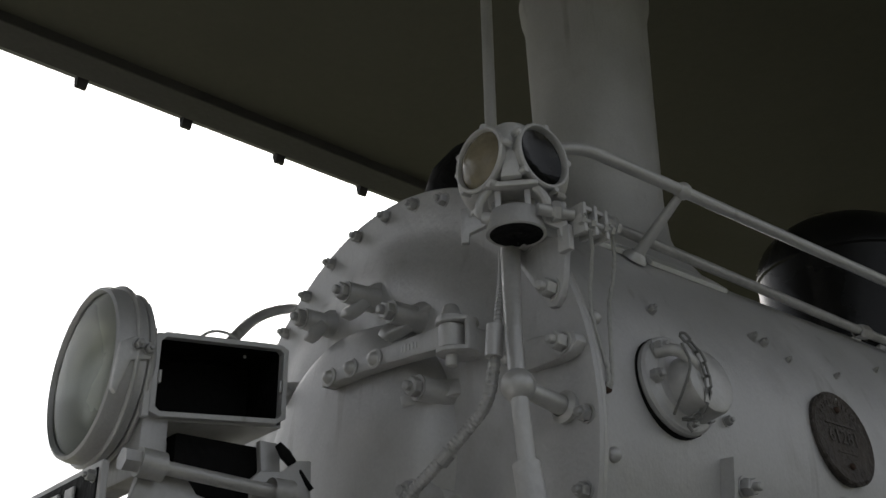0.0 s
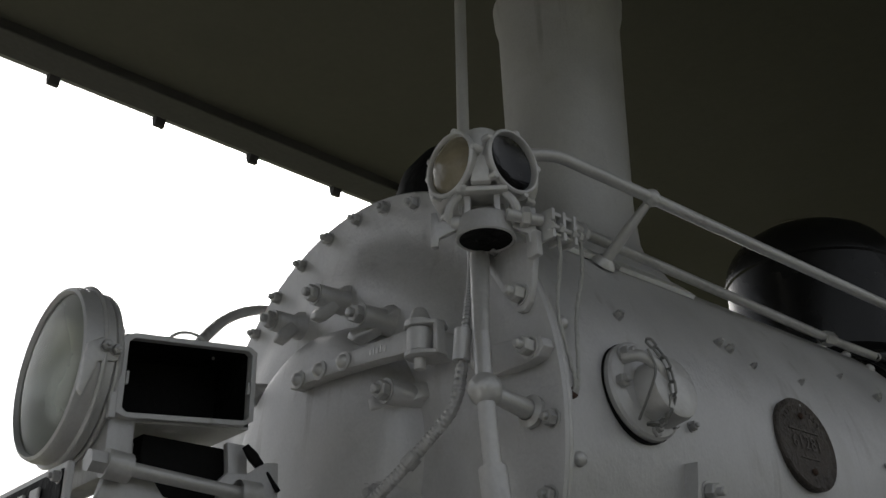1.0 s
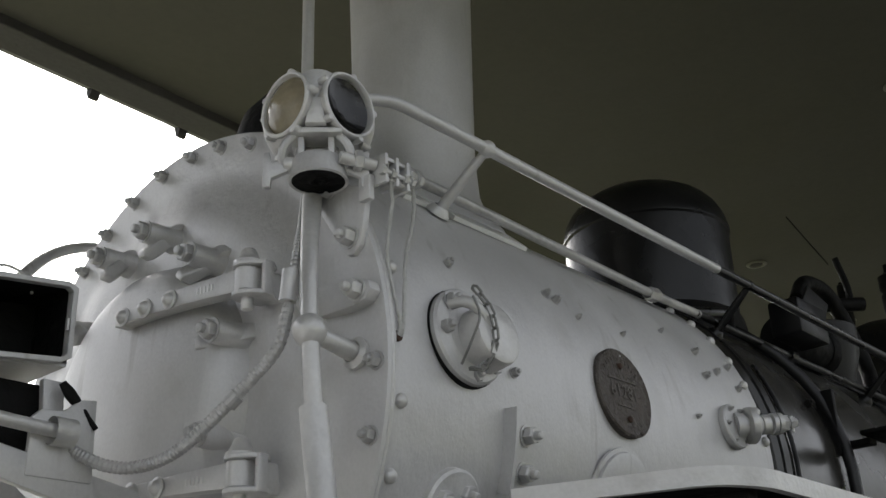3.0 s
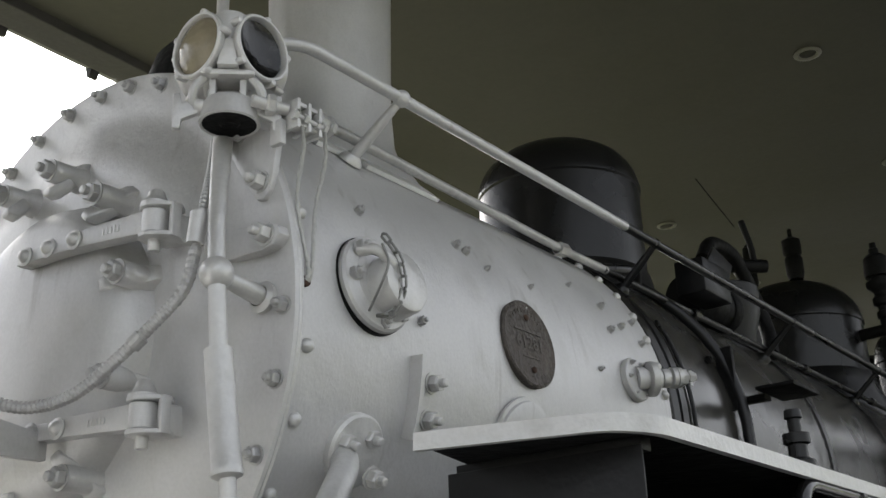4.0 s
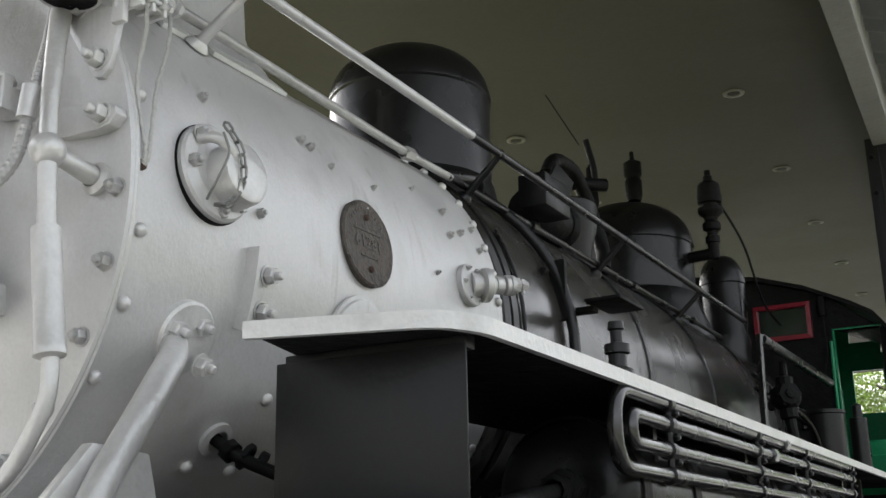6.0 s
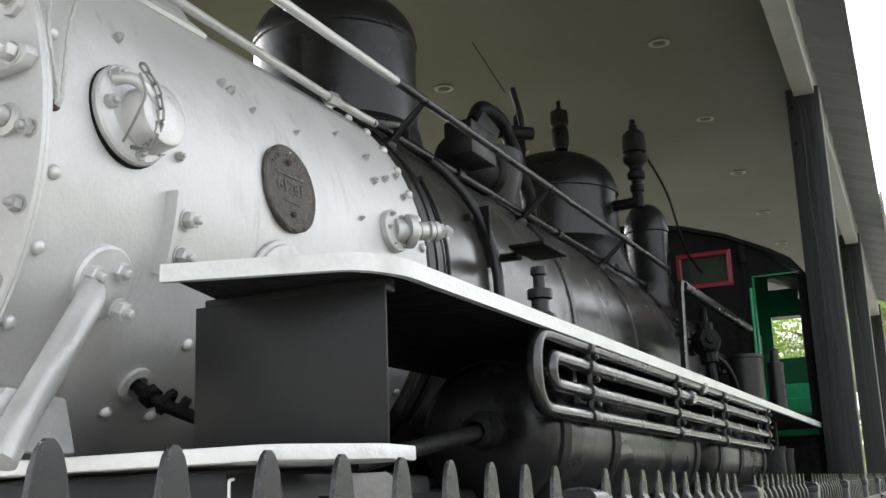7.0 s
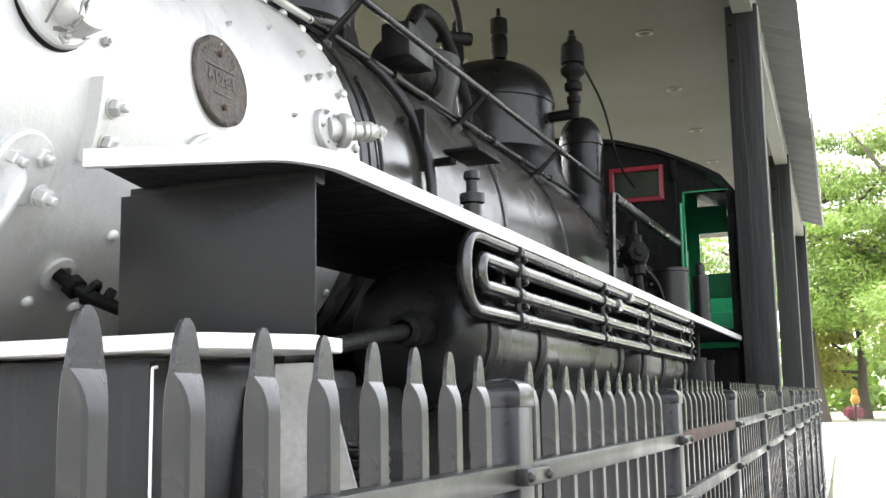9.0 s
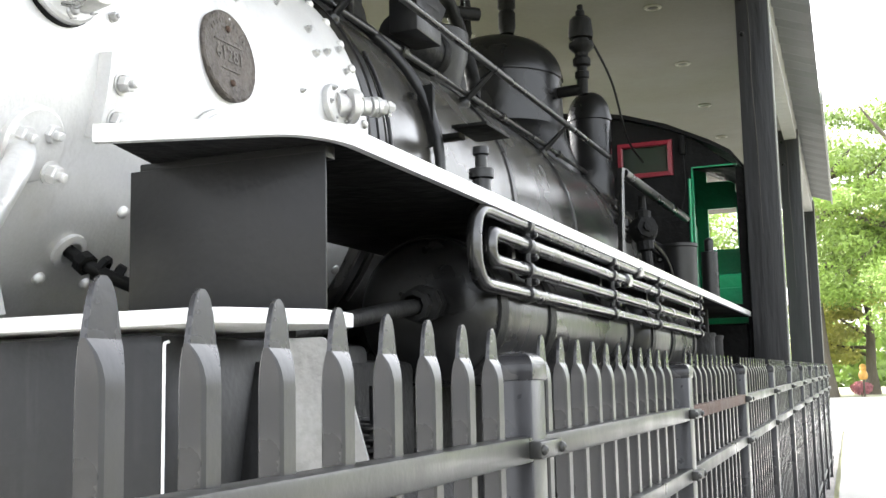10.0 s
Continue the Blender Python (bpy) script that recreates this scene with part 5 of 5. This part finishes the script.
part("reach_rod", tube(B(), [(1.04, 4.2, 2.475), (1.04, 6.1, 2.485)], 0.028, 14), BLACK, loco)

# cab
CY, CX = 6.32, 1.43
arc = [(-CX, 2.86)] + [(-1.34 + 0.0, 2.98)] + [(x, 3.38 - 0.40 * (abs(x) / 1.34) ** 2.2) for x in (-1.2, -0.9, -0.6, -0.3, 0, 0.3, 0.6, 0.9, 1.2)] + [(1.34, 2.98), (CX, 2.86)]
cab = part("cab_roof", slab(B(), arc + [(x, z - 0.03) for x, z in arc[::-1]], "y", CY - 0.05, 8.3), MATT_BLACK, loco, smooth=30)


def cab_front(holes):
    """The front wall in upright strips round its openings."""
    bm = B()
    xs = sorted({-CX + 0.01, CX - 0.01, *(h for q in holes for h in q[:2]), -1.0, -0.5, 0.0, 0.3})

    def top(x):
        a = abs(x)
        return 3.345 - 0.40 * (a / 1.34) ** 2.2 if a < 1.3 else 2.86
    for a, b in zip(xs, xs[1:]):
        spans, z = [], 1.80
        for h in sorted(q for q in holes if q[0] <= a + 1e-6 and q[1] >= b - 1e-6):
            spans.append((z, h[2], None))
            z = h[3]
        spans.append((z, None, 1))
        for z0, z1, roof_line in spans:
            za, zb = (top(a), top(b)) if roof_line else (z1, z1)
            if za - z0 > 0.005 or zb - z0 > 0.005:
                slab(bm, [(a, z0), (b, z0), (b, zb), (a, za)], "y", CY, CY + 0.03)
    bmesh.ops.remove_doubles(bm, verts=bm.verts[:], dist=0.0005)
    return bm


HOLES = [(0.56, 0.90, 2.87, 3.07), (1.065, 1.365, 1.89, 2.875)]
part("cab_front_wall", cab_front(HOLES), MATT_BLACK, cab, smooth=0)
bm = B()
rows = []
for inset, y in ((0.0, CY - 0.001), (0.003, CY - 0.02), (0.03, CY - 0.024), (0.036, CY - 0.018), (0.036, CY + 0.02)):
    rows.append([bm.verts.new((x, y, z)) for x, z in ((0.53 + inset, 2.838 + inset), (0.932 - inset, 2.838 + inset), (0.932 - inset, 3.104 - inset), (0.53 + inset, 3.104 - inset))])
for p, q in zip(rows, rows[1:]):
    for i in range(4):
        bm.faces.new((p[i], p[(i + 1) % 4], q[(i + 1) % 4], q[i]))
frame_ob = part("window_frame", bm, RED, cab, "bright red window frame", smooth=0)
part("pane", box(B(), 0.56, 0.90, CY + 0.008, CY + 0.014, 2.87, 3.07), DIM_PANE, frame_ob, "dim pane with greenish reflections put into its colour", smooth=0)
bm = B()
for x0, x1, z0, z1 in ((1.058, 1.067, 1.87, 2.885), (1.058, 1.375, 2.876, 2.885)):
    box(bm, x0, x1, CY - 0.01, CY + 0.034, z0, z1)
part("door_frame", bm, GREEN, cab, smooth=0)
bm = B()
box(bm, CX - 0.03, CX, CY, 6.75, 1.30, 2.86)
box(bm, CX - 0.03, CX, 6.75, 8.2, 1.80, 2.05)
box(bm, CX - 0.03, CX, 6.75, 8.2, 2.72, 2.86)
box(bm, CX - 0.03, CX, 7.55, 8.2, 2.05, 2.72)
part("cab_side", bm, MATT_BLACK, cab, smooth=0)
part("cab_apron", box(B(), -CX + 0.04, CX - 0.04, CY + 0.005, 8.1, 0.75, 1.755, 0.01), MATT_BLACK, cab, smooth=0)
part("cab_side", box(B(), -CX, -CX + 0.03, CY, 8.2, 1.8, 2.86), GREEN, cab, smooth=0)
bm = B()
box(bm, -CX + 0.03, 0.885, 8.17, 8.2, 1.8, 3.3)
box(bm, 0.885, 1.13, 8.17, 8.2, 1.8, 2.50)
box(bm, 0.885, 1.13, 8.17, 8.2, 2.86, 3.1)
box(bm, 1.13, CX - 0.03, 8.17, 8.2, 1.8, 3.0)
box(bm, -CX + 0.03, CX - 0.031, CY + 0.035, 8.17, 1.76, 1.80)
box(bm, 0.78, 0.80, CY + 0.04, 8.1, 1.8, 2.7)
part("cab_lining", bm, GREEN, cab, "bright green cab lining", smooth=0)
bm = B()
for k in range(3):
    box(bm, 1.02, 1.34, 6.9 + 0.25 * k, 7.1 + 0.25 * k, 1.81, 1.95 + 0.13 * k, 0.01)
part("cab_seat", bm, GREEN, cab, smooth=0)
bm = tube(B(), [(1.04, CY - 0.02, 2.05), (1.045, CY - 0.02, 2.8)], 0.012, 8)
part("cab_grab_bar", bm, GREEN, cab)
bm = box(B(), 0.99, 1.03, CY - 0.05, CY, 2.98, 3.12, 0.005)
tube(bm, bend([(1.01, CY - 0.03, 2.98), (1.02, CY - 0.03, 2.7), (0.95, CY - 0.03, 2.5)], 0.1), 0.006, 8)
part("cab_switch_box", bm, MATT_BLACK, cab)
bm = tube(B(), [(CX + 0.012, CY - 0.01, 1.3), (CX + 0.012, CY - 0.01, 2.9)], 0.008, 8)
part("white_bead", bm, WHITE, cab)

# spring and bolts seen between the pickets
bm = B()
pts = [(1.30 + 0.045 * math.cos(k * 0.6), 0.62 + 0.045 * math.sin(k * 0.6), 1.14 + 0.0022 * k) for k in range(70)]
tube(bm, pts, 0.008, 8)
tube(bm, [(1.30, 0.62, 1.08), (1.30, 0.62, 1.36)], 0.018, 10)
part("coil_spring", bm, SHEET, loco)

# ---- trees and distance ----
rng = random.Random(4)


def leaves(bm, centre, spread, count, size):
    for _ in range(count):
        d = Vector((rng.gauss(0, 1), rng.gauss(0, 1), rng.gauss(0, 0.8)))
        d = d.normalized() * (rng.random() ** 0.4)
        c = Vector(centre) + Vector((d.x * spread[0], d.y * spread[1], d.z * spread[2]))
        u = Vector((rng.gauss(0, 1), rng.gauss(0, 1), rng.gauss(0, 1))).normalized()
        v = u.orthogonal().normalized()
        s = size * rng.uniform(0.6, 1.5)
        q = [c - u * s, c + v * s * 0.55 - u * 0.1 * s, c + u * s, c - v * s * 0.55 + u * 0.15 * s]
        bm.faces.new([bm.verts.new(p) for p in q])


def tree(x, y, height, trunk, mat, label, low=0.25, clumps=46, wide=0.3, size=0.085):
    z = ground_z(min(y, 69)) - 0.05
    ob = thing("tree", label, "tree", "park trees", at=(x, y, z))
    bm = B()
    lean = rng.uniform(-0.04, 0.04)
    pts = [(lean * height * k / 6 + rng.uniform(-0.05, 0.05), 0, height * 0.75 * k / 6) for k in range(7)]
    tube(bm, pts, [trunk * (1.35 if k == 0 else 1.0 - 0.13 * k) for k in range(7)], 14)
    tips = []
    for k in range(11):
        a, h = rng.uniform(0, 2 * math.pi), rng.uniform(low + 0.02, 0.72)
        base = Vector((lean * height * h, 0, height * h))
        ln = height * rng.uniform(0.18, 0.34)
        tip = base + Vector((math.cos(a) * ln, math.sin(a) * ln, ln * rng.uniform(0.15, 0.7)))
        mid = base.lerp(tip, 0.5) + Vector((0, 0, -0.04 * ln))
        tube(bm, [base, mid, tip], [trunk * 0.35, trunk * 0.22, trunk * 0.06], 8)
        tips += [tip, mid]
    part("trunk", bm, BARK, ob)
    bm = B()
    for k in range(clumps):
        c = rng.choice(tips) + Vector((rng.gauss(0, 0.05), rng.gauss(0, 0.05), rng.gauss(0, 0.05))) * height if k % 3 else Vector((rng.gauss(0, wide * 0.55) * height, rng.gauss(0, wide * 0.5) * height, height * rng.uniform(low + 0.1, 1.0)))
        s = height * rng.uniform(0.045, 0.10)
        leaves(bm, c, (s * 1.3, s * 1.3, s * 0.7), 900, size)
    part("crown", bm, mat, ob, smooth=0)
    return ob


tree(-0.9, 52, 15, 0.62, LEAF, "tall park tree with fresh green leaves")
tree(4.2, 50, 14, 0.52, LEAF, "leafy park tree with a slanting trunk", low=0.22)
tree(1.2, 58, 11, 0.30, LEAF_YELLOW, "slender tree with yellowish leaves", low=0.15)
tree(8.5, 60, 16, 0.6, LEAF, "tall park tree with fresh green leaves")
tree(-7.0, 62, 17, 0.6, LEAF, "tall park tree with fresh green leaves")
tree(5.5, 68, 15, 0.5, LEAF_YELLOW, "broad tree with yellow-green leaves")
tree(13.0, 72, 18, 0.6, LEAF, "tall park tree with fresh green leaves")
shrub = thing("flowering_shrub", "low shrub with reddish pink flowers", "shrub", at=(0.78, 53, ground_z(53)))
bm = B()
leaves(bm, (0, 0, 0.4), (0.5, 0.5, 0.32), 900, 0.06)
part("crown", bm, material("pink_blossom", (0.42, 0.16, 0.18), 0.6, 0, 0.3, 5, 0), shrub, smooth=0)
bm = B()
tube(bm, [(0, 0, 0), (0, 0, 0.4)], 0.04, 8)
part("stem", bm, BARK, shrub)
ornament = thing("park_ornament", "small orange-yellow painted park ornament on a post", "ornament", at=(0.90, 52.5, ground_z(52.5)))
part("post", tube(B(), [(0, 0, 0), (0, 0, 0.9)], 0.05, 10), BARK, ornament)
part("body", lathe(B(), [(0, 0.75), (0.16, 0.80), (0.21, 0.95), (0.18, 1.1), (0.12, 1.2), (0.15, 1.28), (0.14, 1.42), (0.06, 1.5), (0, 1.52)], n=16), material("orange_yellow_paint", (0.55, 0.30, 0.06), 0.5, 0, 0.15, 6, 0.1), ornament)
bm = B()
for k in range(260):
    x = -60 + 130 * rng.random()
    leaves(bm, (x, 95 + 14 * rng.random(), 1.0 + 6.5 * rng.random()), (2.2, 1.5, 1.6), 60, 0.5)
tagged(part("far_hedge", bm, LEAF, smooth=0), "far belt of trees closing the park", "trees", kind="stuff")
